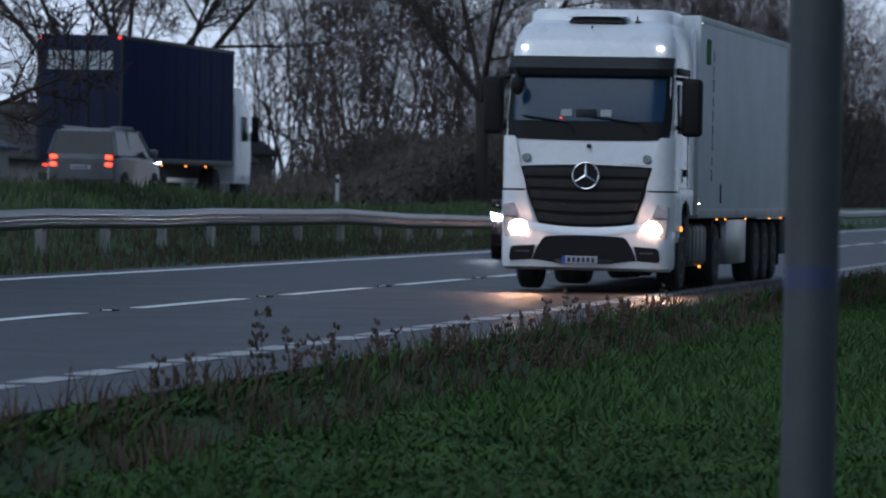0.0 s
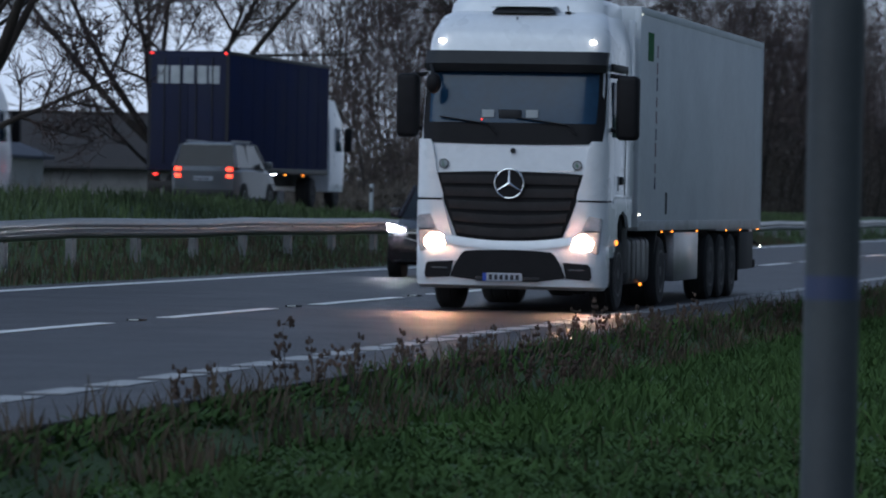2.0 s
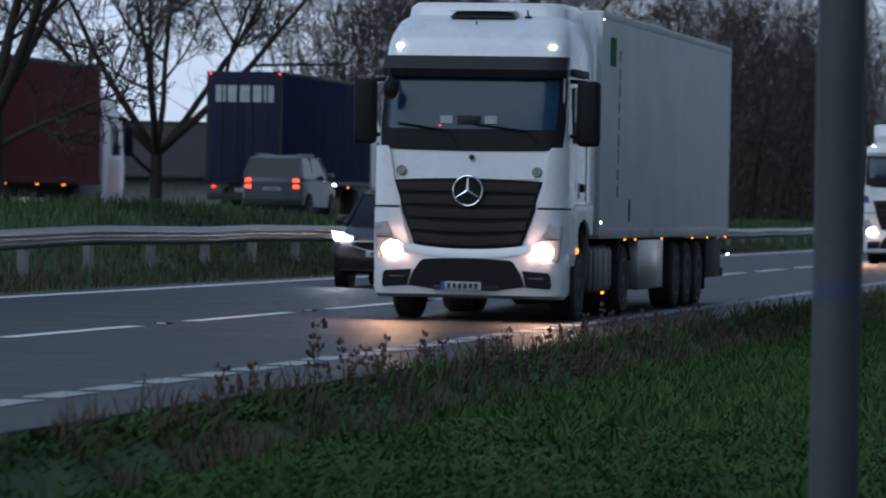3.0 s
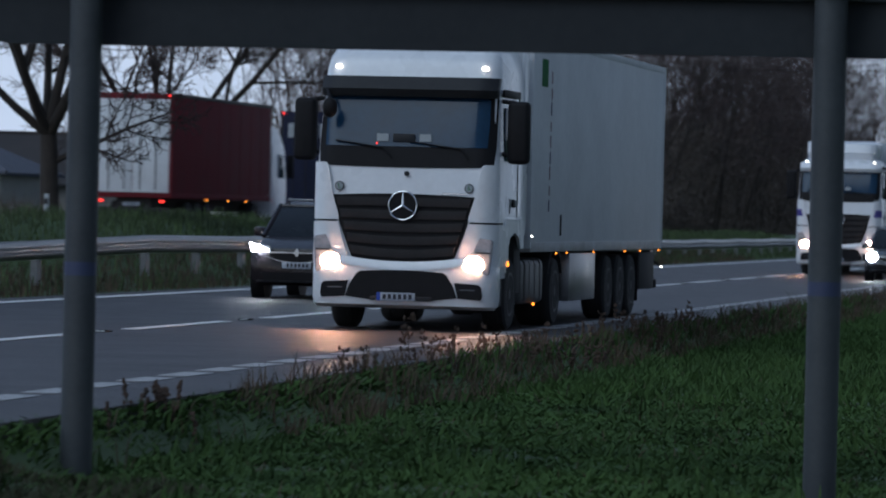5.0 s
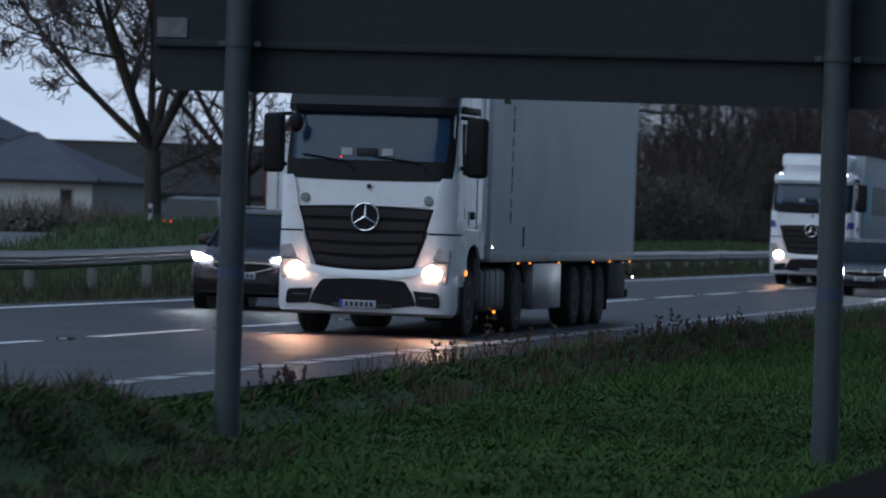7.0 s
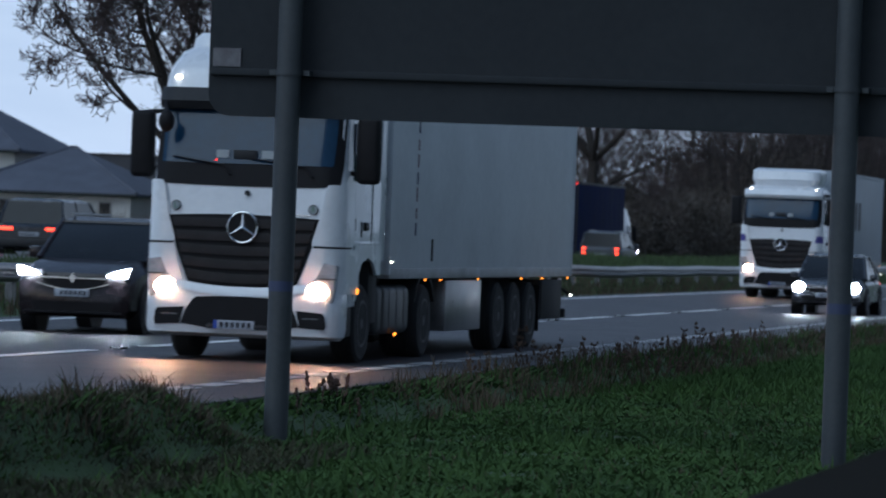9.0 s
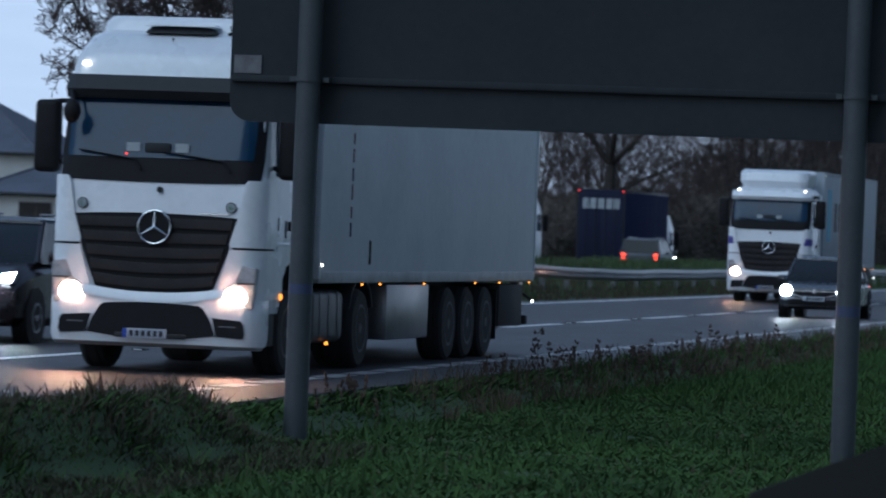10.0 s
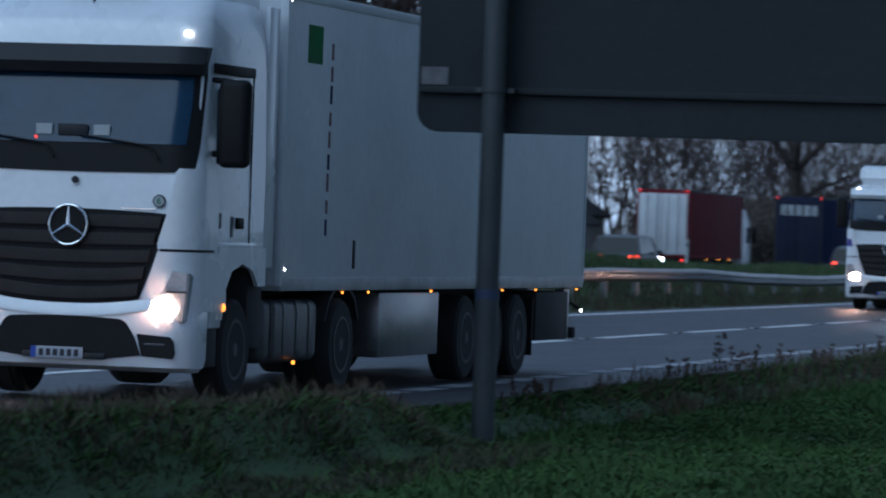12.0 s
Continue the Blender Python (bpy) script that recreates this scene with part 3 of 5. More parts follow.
def semitrailer(top, y0, y1, hw, z0, z1, m_side, m_front, m_rear, m_roof=None):
    """Body of a semitrailer from y0 (front) to y1, its frame, legs, side boxes, axles and lamps."""
    body = part("trailer_body", boxed(-hw, hw, y0, y1, z0, z1, 0.035), m_side, top, "smooth box body of the semitrailer")
    part("lower_rail", boxed(-hw - 0.012, hw + 0.012, y0 + 0.02, y1 - 0.02, z0 - 0.05, z0 + 0.09, 0.012), M_DIRTYWHITE, body, "scuffed metal lower rail")
    part("upper_rail", boxed(-hw - 0.010, hw + 0.010, y0 + 0.02, y1 - 0.02, z1 - 0.09, z1 + 0.012, 0.012), m_side, body)
    part("corner_post", boxed(hw - 0.07, hw + 0.014, y0 - 0.01, y0 + 0.07, z0, z1, 0.012), m_side, body)
    part("corner_post", boxed(hw - 0.07, hw + 0.014, y1 - 0.07, y1 + 0.01, z0, z1, 0.012), m_rear, body)
    part("chassis_beam", boxed(-0.55, 0.55, y0 + 0.4, y1 - 0.1, 0.78, z0 - 0.04), M_CHASSIS, top, "grimy steel chassis")
    return body


def build_artic(style):
    """Tractor unit with semitrailer; front bumper at y = 0 facing -y, nearside at +x."""
    first = style == "plain"
    top = thing("articulated_lorry", "white articulated lorry with lit headlamps and plain white refrigerated trailer" if first else
                "white articulated lorry with grey and cyan curtain-sided trailer, headlamps lit", "lorry")
    # cab shell, bumper to roof
    lev = [(1.40, 0.0, 1.235, 2.25), (2.15, 0.02, 1.235, 2.28), (2.45, 0.07, 1.23, 2.28), (3.20, 0.26, 1.21, 2.28), (3.50, 0.34, 1.20, 2.28),
           (3.66, 0.42, 1.17, 2.28), (3.86, 0.66, 1.10, 2.28), (3.95, 0.95, 1.00, 2.28)] if first else \
          [(1.40, 0.0, 1.235, 2.25), (2.15, 0.02, 1.235, 2.28), (2.45, 0.07, 1.23, 2.28), (3.10, 0.26, 1.21, 2.28), (3.34, 0.36, 1.18, 2.28), (3.46, 0.62, 1.08, 2.28)]
    bm = loft(bmesh.new(), [plan(hw, y, yb, z, 0.26) for z, y, hw, yb in lev])
    cab = part("cab", bm, M_WHITEPAINT, top, "glossy white painted cab shell")
    bm = loft(bmesh.new(), [plan(1.22, 0.02, 0.90, 0.80, 0.26), plan(1.232, 0.003, 0.90, 1.41, 0.26)])
    part("front_panel", bm, M_WHITEPAINT, cab)
    if first:
        # upper roof cap and dark roof hatch
        bm = loft(bmesh.new(), [plan(1.06, 0.92, 2.45, 3.88, 0.3), plan(1.04, 0.98, 2.5, 4.05, 0.3), plan(0.98, 1.05, 2.5, 4.12, 0.3)])
        part("roof_cap", bm, M_WHITEPAINT, cab)
        bm = bmesh.new()
        strip(bm, [(3.915, 0.42, 0.80, 1.1, 0.0), (3.985, 0.36, 0.86, 1.1, 0.02)], 0.26, 0.10, 0.2)
        part("roof_hatch", bm, M_DARKPLASTIC, cab, "dark roof vent")
        bm = bmesh.new()
        strip(bm, [(4.0, 0.44, 0.80, 1.1, 0.0), (4.03, 0.40, 0.82, 1.1, 0.02)], 0.26, 0.12, 0.25)
        part("vent_lip", bm, M_WHITEPAINT, cab)
        bm = bmesh.new()
        rod(bm, (-0.06, 0.64, 3.86), (-0.06, 0.58, 3.74), 0.012)
        bmesh.ops.create_icosphere(bm, subdivisions=2, radius=0.04, matrix=Matrix.Translation((-0.06, 0.57, 3.72)))
        part("roof_camera", bm, M_BLACK, cab)
        bm = bmesh.new()
        rod(bm, (0.58, 0.86, 3.92), (0.58, 0.80, 4.02), 0.01)
        cyl(bm, (0.58, 0.83, 3.93), (0, 0, 1), 0.04, 0.03, 10)
        rod(bm, (0.58, 0.86, 3.93), (1.0, 1.0, 3.90), 0.008)
        part("aerial", bm, M_BLACK, cab)
    else:
        bm = loft(bmesh.new(), [plan(0.98, 0.62, 2.2, 3.46, 0.35), plan(1.06, 0.52, 2.3, 3.66, 0.35), plan(1.06, 0.62, 2.4, 3.92, 0.35), plan(0.98, 0.85, 2.4, 4.0, 0.35)])
        part("wind_deflector", bm, M_WHITEPAINT, cab, "rounded white roof deflector")
        part("name_bar", boxed(-0.25, 0.25, 0.30, 0.36, 3.19, 3.24), M_GREEN, cab, "small dark bars of unreadable lettering")
    zt = 3.12 if first else 3.06
    # windscreen in black surround
    bm = strip(bmesh.new(), [(2.20, 1.18, 0.03, 1.235, -0.02), (2.45, 1.20, 0.07, 1.23, 0.0), (zt + 0.06, 1.19, 0.262, 1.21, 0.01)], 0.26, 0.018, 0.06, 28)
    surround = part("windscreen_surround", bm, M_BLACK, cab, "black windscreen surround")
    bm = strip(bmesh.new(), [(2.46, 1.10, 0.072, 1.23, 0.0), (2.80, 1.11, 0.158, 1.22, 0.0), (zt, 1.10, 0.252, 1.21, 0.01)], 0.26, 0.026, 0.02, 24)
    screen = part("windscreen", bm, M_GLASS, cab, "dark reflective windscreen")
    part("dash_box", boxed(-0.18, 0.12, 0.052, 0.06, 2.52, 2.63, 0.01), M_DARKPLASTIC, screen)
    for x in (-0.32, 0.26):
        part("dash_card", boxed(x - 0.08, x + 0.08, 0.05, 0.054, 2.53, 2.63), M_LETTER, screen, "pale card behind the windscreen", smooth=False)
    for x0, x1 in ((-0.95, -0.30), (0.05, 0.75)):
        bm = bmesh.new()
        rod(bm, (x0, 0.02, 2.53), (x1, 0.03, 2.44), 0.012)
        rod(bm, (x1, 0.03, 2.44), (x1 + 0.1, -0.01, 2.32), 0.014)
        part("wiper", bm, M_BLACK, cab)
    if first:
        lamp_disc("dash_lamp", screen, -0.40, 0.05, 2.50, 0.013, M_TAIL, "tiny red lamp on the dashboard")
    # sun visor
    vz = 3.13 if first else 3.08
    bm = strip(bmesh.new(), [(vz, 1.19, 0.20, 1.22, 0.0), (vz + 0.10, 1.20, 0.14, 1.22, 0.0), (vz + 0.27, 1.20, 0.26, 1.22, 0.0)], 0.26, 0.07, 0.14, 20)
    part("sun_visor", bm, M_DARKPLASTIC if first else M_WHITEPAINT, cab, "dark smoked sun visor" if first else "")
    for x in (-1.0, 1.0):
        lamp_disc("marker_lamp", cab, x, 0.34 if first else 0.30, 3.53 if first else 3.36, 0.045, M_DRL, "lit white roof marker", 0.6)
    if first:
        bm = bmesh.new()
        bmesh.ops.create_uvsphere(bm, u_segments=14, v_segments=10, radius=0.12, matrix=Matrix.Translation((-1.02, -0.10, 2.96)) @ Matrix.Diagonal((0.85, 0.7, 1.15, 1)))
        fm = part("front_mirror", bm, M_BLACK, cab, "round black front mirror")
        part("mirror_arm", rod(bmesh.new(), (-1.02, -0.08, 3.05), (-1.12, 0.22, 3.24), 0.03), M_BLACK, fm)
    # grille with slats, emblem
    gr = part("grille", strip(bmesh.new(), [(0.98, 0.70, 0.01, 1.235, -0.07), (1.40, 0.86, 0.0, 1.235, -0.03), (1.80, 0.97, 0.01, 1.235, 0.03)], 0.26, 0.018, 0.05, 20), M_BLACK, cab, "dark slatted grille")
    for i, z in enumerate((1.02, 1.18, 1.34, 1.50, 1.66)):
        w = 0.70 + 0.26 * (z - 0.98) / 0.82
        bm = strip(bmesh.new(), [(z, w - 0.02, 0.006, 1.235, -0.05 + 0.014 * i), (z + 0.06, w - 0.01, 0.0, 1.235, -0.05 + 0.014 * i), (z + 0.115, w, 0.004, 1.235, -0.05 + 0.014 * i)], 0.26, 0.045, 0.03, 16)
        part("slat", bm, M_GRILLE, gr)
    ez = 1.67
    bm = bmesh.new()
    n = 28
    ring = [[bm.verts.new(((0.19 + 0.013 * math.cos(b)) * math.cos(a), -0.075 + 0.013 * math.sin(b), ez + (0.19 + 0.013 * math.cos(b)) * math.sin(a)))
             for b in [2 * math.pi * j / 8 for j in range(8)]] for a in [2 * math.pi * i / n for i in range(n)]]
    for i in range(n):
        for j in range(8):
            bm.faces.new((ring[i][j], ring[(i + 1) % n][j], ring[(i + 1) % n][(j + 1) % 8], ring[i][(j + 1) % 8]))
    for a in (90, 210, 330):
        rod(bm, (0, -0.075, ez), (0.19 * math.cos(radians(a)), -0.075, ez + 0.19 * math.sin(radians(a))), 0.022, 6, 0.006)
    part("emblem", bm, M_CHROME, cab, "round chrome emblem with three spokes")
    part("emblem_back", cyl(bmesh.new(), (0, -0.045, ez), (0, 1, 0), 0.20, 0.05, 28), M_BLACK, cab)
    part("bonnet_badge", cyl(bmesh.new(), (0.03, -0.008, 2.10), (0, 1, 0), 0.035, 0.02, 14), M_DARKPLASTIC, cab)
    if first:
        for x, ch in ((-0.88, "L"), (0.88, "6")):
            b = part("badge", cyl(bmesh.new(), (x, -0.008, 1.92), (0, 1, 0), 0.062, 0.02, 20), M_DARKPLASTIC, cab, "round dark badge with a pale letter")
            part("badge_ring", cyl(bmesh.new(), (x, -0.019, 1.92), (0, 1, 0), 0.050, 0.004, 20), M_LETTER, b)
            text("badge_letter", ch, 0.09, pose(x, -0.024, 1.92, 90, 0, 0), M_GREEN, b)
        part("script", boxed(0.50, 0.84, -0.004, 0.002, 1.835, 1.85), M_CHROME, cab, "thin chrome script bar", smooth=False)
    # corner air deflectors that wrap from the bonnet panel to the doors
    for s in (-1, 1):
        bm = corner_wrap(s, [(1.47, 0.885, 0.60), (1.52, 0.88, 0.66), (1.80, 0.965, 0.66), (2.10, 1.015, 0.62), (2.20, 1.04, 0.56), (2.235, 1.07, 0.48)], 0.028)
        part("corner_deflector", bm, M_WHITEPAINT, cab)
        if not first:
            part("corner_print", corner_wrap(s, [(1.74, 1.05, 0.42), (1.95, 1.10, 0.36)], 0.034), M_VIOLET, cab, "violet printed patch")
        part("deflector_gap", corner_wrap(s, [(1.445, 0.90, 0.62), (1.47, 0.90, 0.62)], 0.006), M_BLACK, cab)
    # bumper
    bm = loft(bmesh.new(), [plan(1.235, -0.02, 0.46, 0.34, 0.22), plan(1.25, -0.06, 0.48, 0.42, 0.24), plan(1.25, -0.06, 0.50, 0.80, 0.24), plan(1.245, -0.04, 0.50, 0.90, 0.25), plan(1.24, 0.0, 0.50, 0.935, 0.25)])
    bump = part("bumper", bm, M_WHITEPAINT, top, "white bumper with dark intake")
    bm = bmesh.new()
    strip(bm, [(0.41, 0.42, -0.06, 1.25, 0.0), (0.455, 0.76, -0.06, 1.25, 0.0), (0.62, 0.70, -0.06, 1.25, 0.0), (0.76, 0.61, -0.055, 1.25, 0.02), (0.79, 0.56, -0.055, 1.25, 0.02)], 0.24, 0.014, 0.05, 20)
    part("air_intake", bm, M_BLACK, bump, "black mesh intake")
    part("intake_ledge", boxed(-0.42, 0.42, -0.10, -0.05, 0.40, 0.46, 0.015), M_DARKPLASTIC, bump)
    part("lower_lip", loft(bmesh.new(), [plan(1.20, 0.03, 0.42, 0.30, 0.2), plan(1.225, -0.05, 0.45, 0.345, 0.2)]), M_DIRTYWHITE, bump)
    bm = strip(bmesh.new(), [(0.885, 0.84, -0.045, 1.25, -0.075), (0.955, 0.86, -0.035, 1.25, -0.075), (1.00, 0.86, 0.0, 1.25, -0.075)], 0.25, 0.03, 0.05, 20)
    part("bumper_lip", bm, M_WHITEPAINT, bump)
    plate(top, -0.06, -0.115, 0.455)
    for s in (-1, 1):
        sb = corner_wrap(s, [(0.88, 0.735, 0.95), (0.94, 0.73, 0.95), (1.20, 0.815, 0.93), (1.38, 0.865, 0.90), (1.44, 0.885, 0.86)], 0.034)
        part("lamp_surround", sb, M_WHITEPAINT, bump)
        hb = bmesh.new()
        cs = [(s * 0.70, 0.79), (s * 1.18, 0.77), (s * 1.215, 1.24), (s * 1.03, 1.27), (s * 0.97, 1.06), (s * 0.74, 0.94)]
        prism(hb, cs if s > 0 else cs[::-1], -0.042, 0.12)
        bmesh.ops.bevel(hb, geom=list(hb.edges), offset=0.015, segments=2, affect="EDGES")
        hl = part("headlamp", hb, M_CLEARLENS, top, "clear headlamp cluster", smooth=False)
        # disc oversized: the lamp's glare is built into its shape
        lamp_disc("bulb", hl, s * 0.97, -0.03, 0.905, 0.145, M_HEAD, "warm headlamp and its glare as one oversized glowing disc", 0.8)
        part("lamp_divider", boxed(s * 1.09 - 0.10, s * 1.09 + 0.10, -0.05, -0.03, 1.055, 1.075, 0.004), M_DARKPLASTIC, hl)
        fb = bmesh.new()
        cs = [(s * 0.77, 0.45), (s * 1.08, 0.43), (s * 1.10, 0.48), (s * 1.085, 0.60), (s * 1.05, 0.64), (s * 0.72, 0.66)]
        prism(fb, cs if s > 0 else cs[::-1], -0.075, 0.0)
        fog = part("fog_lamp_recess", fb, M_BLACK, bump, smooth=False)
        part("fog_lamp", boxed(s * 0.90 - 0.10, s * 0.90 + 0.10, -0.079, -0.05, 0.555, 0.575, 0.005), M_LENS, fog)
        # mirrors
        mb = boxed(s * 1.46 - 0.15, s * 1.46 + 0.15, 0.34, 0.56, 2.26, 3.10, 0.07, 3)
        mr = part("mirror", mb, M_BLACK, cab, "black mirror housing")
        part("mirror_arm", rod(bmesh.new(), (s * 1.20, 0.5, 3.10), (s * 1.42, 0.46, 3.08), 0.03), M_BLACK, mr)
        part("mirror_arm", rod(bmesh.new(), (s * 1.20, 0.5, 2.40), (s * 1.42, 0.46, 2.36), 0.03), M_BLACK, mr)
        # door, window, handle, steps
        part("side_window", boxed(s * 1.235 - 0.012, s * 1.235 + 0.012, 0.62, 1.55, 2.30, 3.02, 0.01), M_GLASS, cab, "dark door window")
        part("window_trim", boxed(s * 1.24 - 0.012, s * 1.24 + 0.012, 0.45, 1.75, 3.16, 3.26, 0.01), M_BLACK, cab)
        part("door_seam", boxed(s * 1.236 - 0.006, s * 1.236 + 0.006, 1.72, 1.74, 1.42, 3.16), M_BLACK, cab, smooth=False)
        part("door_handle", boxed(s * 1.24 - 0.015, s * 1.24 + 0.025, 1.27, 1.49, 1.68, 1.79, 0.02), M_BLACK, cab)
        part("pale_sticker", boxed(s * 1.238 - 0.003, s * 1.238 + 0.003, 1.12, 1.20, 1.60, 1.80), M_LABEL, cab, smooth=False)
        part("keyhole_cover", boxed(s * 1.24 - 0.012, s * 1.24 + 0.012, 0.72, 0.79, 1.68, 1.83, 0.01), M_DARKPLASTIC, cab)
        part("waist_rail", boxed(s * 1.24 - 0.03, s * 1.24 + 0.004, 0.3, 2.2, 1.49, 1.55, 0.012), M_WHITEPAINT, cab)
        # wheel arch and skirt behind
        o = [(2.12, 1.12), (2.28, 1.12), (2.28, 1.5), (0.75, 1.5), (0.75, 0.80), (0.90, 0.80), (0.98, 1.08), (1.18, 1.27), (1.52, 1.34), (1.86, 1.27), (2.04, 1.12)]
        part("arch_panel", side_prism(bmesh.new(), o, s * 1.23 - 0.02, s * 1.23 + 0.02), M_WHITEPAINT, cab, smooth=False)
        part("step_panel", boxed(s * 1.20 - 0.04, s * 1.20 + 0.04, 0.55, 0.90, 0.72, 1.05, 0.02), M_WHITEPAINT, cab)
        part("step_well", boxed(s * 1.12 - 0.06, s * 1.12 + 0.06, 0.50, 0.98, 0.34, 0.74, 0.02), M_CHASSIS, cab)
        part("wheel_well", boxed(s * 0.98 - 0.2, s * 0.98 + 0.2, 1.92, 2.40, 0.50, 1.30, 0.02), M_CHASSIS, cab)
        lamp_disc("side_repeater", cab, s * 1.265, 0.86, 0.92, 0.032, M_AMBER, "lit amber side repeater", 1.3)
        part("side_fairing", boxed(s * 1.19 - 0.03, s * 1.19 + 0.03, 2.28, 2.62, 1.3, 3.9 if first else 3.3, 0.02), M_WHITEPAINT, cab)
    # tractor frame
    part("frame", boxed(-0.45, 0.45, 0.9, 6.0, 0.62, 0.92), M_CHASSIS, top, "black grimy chassis frame")
    part("underbody", boxed(-0.95, 0.95, 0.2, 2.4, 0.55, 0.98), M_CHASSIS, top)
    for s in (-1, 1):
        tk_ = part("fuel_tank", boxed(s * 0.86 - 0.33, s * 0.86 + 0.33, 2.42, 4.40, 0.34, 0.98, 0.10, 3), M_OLDTANK, top, "ribbed metal fuel tank")
        for y in (2.75, 3.2, 3.65, 4.1):
            part("strap", boxed(s * 0.86 - 0.338, s * 0.86 + 0.338, y - 0.03, y + 0.03, 0.352, 0.988, 0.10, 3), M_CHASSIS if y < 2.8 else M_OLDTANK, tk_)
        lamp_disc("side_marker", top, s * 1.20, 3.5, 0.34, 0.022, M_AMBER, "lit amber side marker")
        part("mudguard", side_prism(bmesh.new(), [(4.45, 0.75), (4.62, 1.0), (4.85, 1.12), (5.35, 1.12), (5.58, 1.0), (5.75, 0.75), (5.72, 0.75), (5.55, 0.97), (5.33, 1.08), (4.87, 1.08), (4.65, 0.97), (4.48, 0.75)], s * 0.72, s * 1.24), M_CHASSIS, top)
        wheel(top, s * 1.04, 1.52, 0.50, 0.32, M_RIM, s)
        wheel(top, s * 0.98, 5.1, 0.50, 0.52, M_RIM, s)
    # trailer
    ms = M_WHITEBOX if first else M_GREYCURTAIN
    body = semitrailer(top, 2.75, 16.2, 1.25, 1.12, 4.1 if first else 4.0, ms, ms, M_WHITEBOX)
    if first:
        part("placard", boxed(1.251, 1.255, 3.50, 4.02, 3.40, 3.79), M_GREEN, body, "green placard", smooth=False)
        for i in range(9):
            z = 1.64 + 0.228 * i
            part("bar", boxed(1.251, 1.254, 4.29 + 0.009 * i, 4.37 + 0.009 * i, z, z + (0.17, 0.14, 0.19, 0.16)[i % 4]), M_BARRED if i % 3 else M_NAVY, body, "dark bars of unreadable upright lettering", smooth=False)
        part("hinge_bar", boxed(1.251, 1.27, 5.38, 5.43, 1.30, 1.60), M_DARKPLASTIC, body, smooth=False)
    else:
        part("print", boxed(1.251, 1.255, 3.6, 4.6, 1.9, 3.5), M_CYAN, body, "cyan printed panel", smooth=False)
        for i in range(5):
            part("bar", boxed(1.251, 1.255, 5.3 + 1.0 * i, 6.0 + 1.0 * i, 2.2, 3.1), M_PLATEBAR, body, "dark bars of the company lettering", smooth=False)
    lamp_disc("top_marker", body, 1.255, 2.86, 4.0 if first else 3.9, 0.010, M_DRL, "lit white top marker")
    lamp_disc("front_marker", body, 1.255, 2.9, 1.29, 0.017, M_DRL, "lit white front marker")
    for y in (5.0, 6.0, 8.6, 11.9, 13.6, 15.8):
        lamp_disc("side_marker", body, 1.265, y, 1.05, 0.015, M_AMBER, "lit amber side marker")
    for s in (-1, 1):
        part("equipment_box", boxed(s * 1.0 - 0.2, s * 1.0 + 0.2, 6.7, 9.2, 0.33, 1.04, 0.02), M_TANK, top, "bright metal box under the trailer")
        part("landing_leg", boxed(s * 0.75 - 0.07, s * 0.75 + 0.07, 6.3, 6.44, 0.28, 1.05, 0.01), M_CHASSIS, top)
        for y in (10.4, 11.65, 12.9):
            wheel(top, s * 1.05, y, 0.50, 0.36, M_RIM, s)
        part("mud_flap", boxed(s * 1.0 - 0.24, s * 1.0 + 0.24, 13.55, 13.58, 0.24, 0.95), M_BLACK, top)
        part("rear_locker", boxed(s * 0.98 - 0.26, s * 0.98 + 0.26, 13.75, 15.45, 0.42, 1.02, 0.02), M_CHASSIS, top)
        part("rear_stay", boxed(s * 1.1 - 0.06, s * 1.1 + 0.06, 15.55, 15.85, 0.40, 1.05, 0.01), M_TANK, top)
        st = bmesh.new()
        rod(st, (s * 1.15, 15.9, 0.88), (s * 1.27, 16.05, 0.78), 0.02)
        stalk = part("lamp_stalk", st, M_BLACK, top)
        lamp_disc("stalk_lamp", stalk, s * 1.28, 16.03, 0.775, 0.019, M_DRL, "lit end-outline lamp")
    part("rear_bumper", boxed(-1.2, 1.2, 15.95, 16.1, 0.42, 0.56, 0.02), M_CHASSIS, top)
    return top


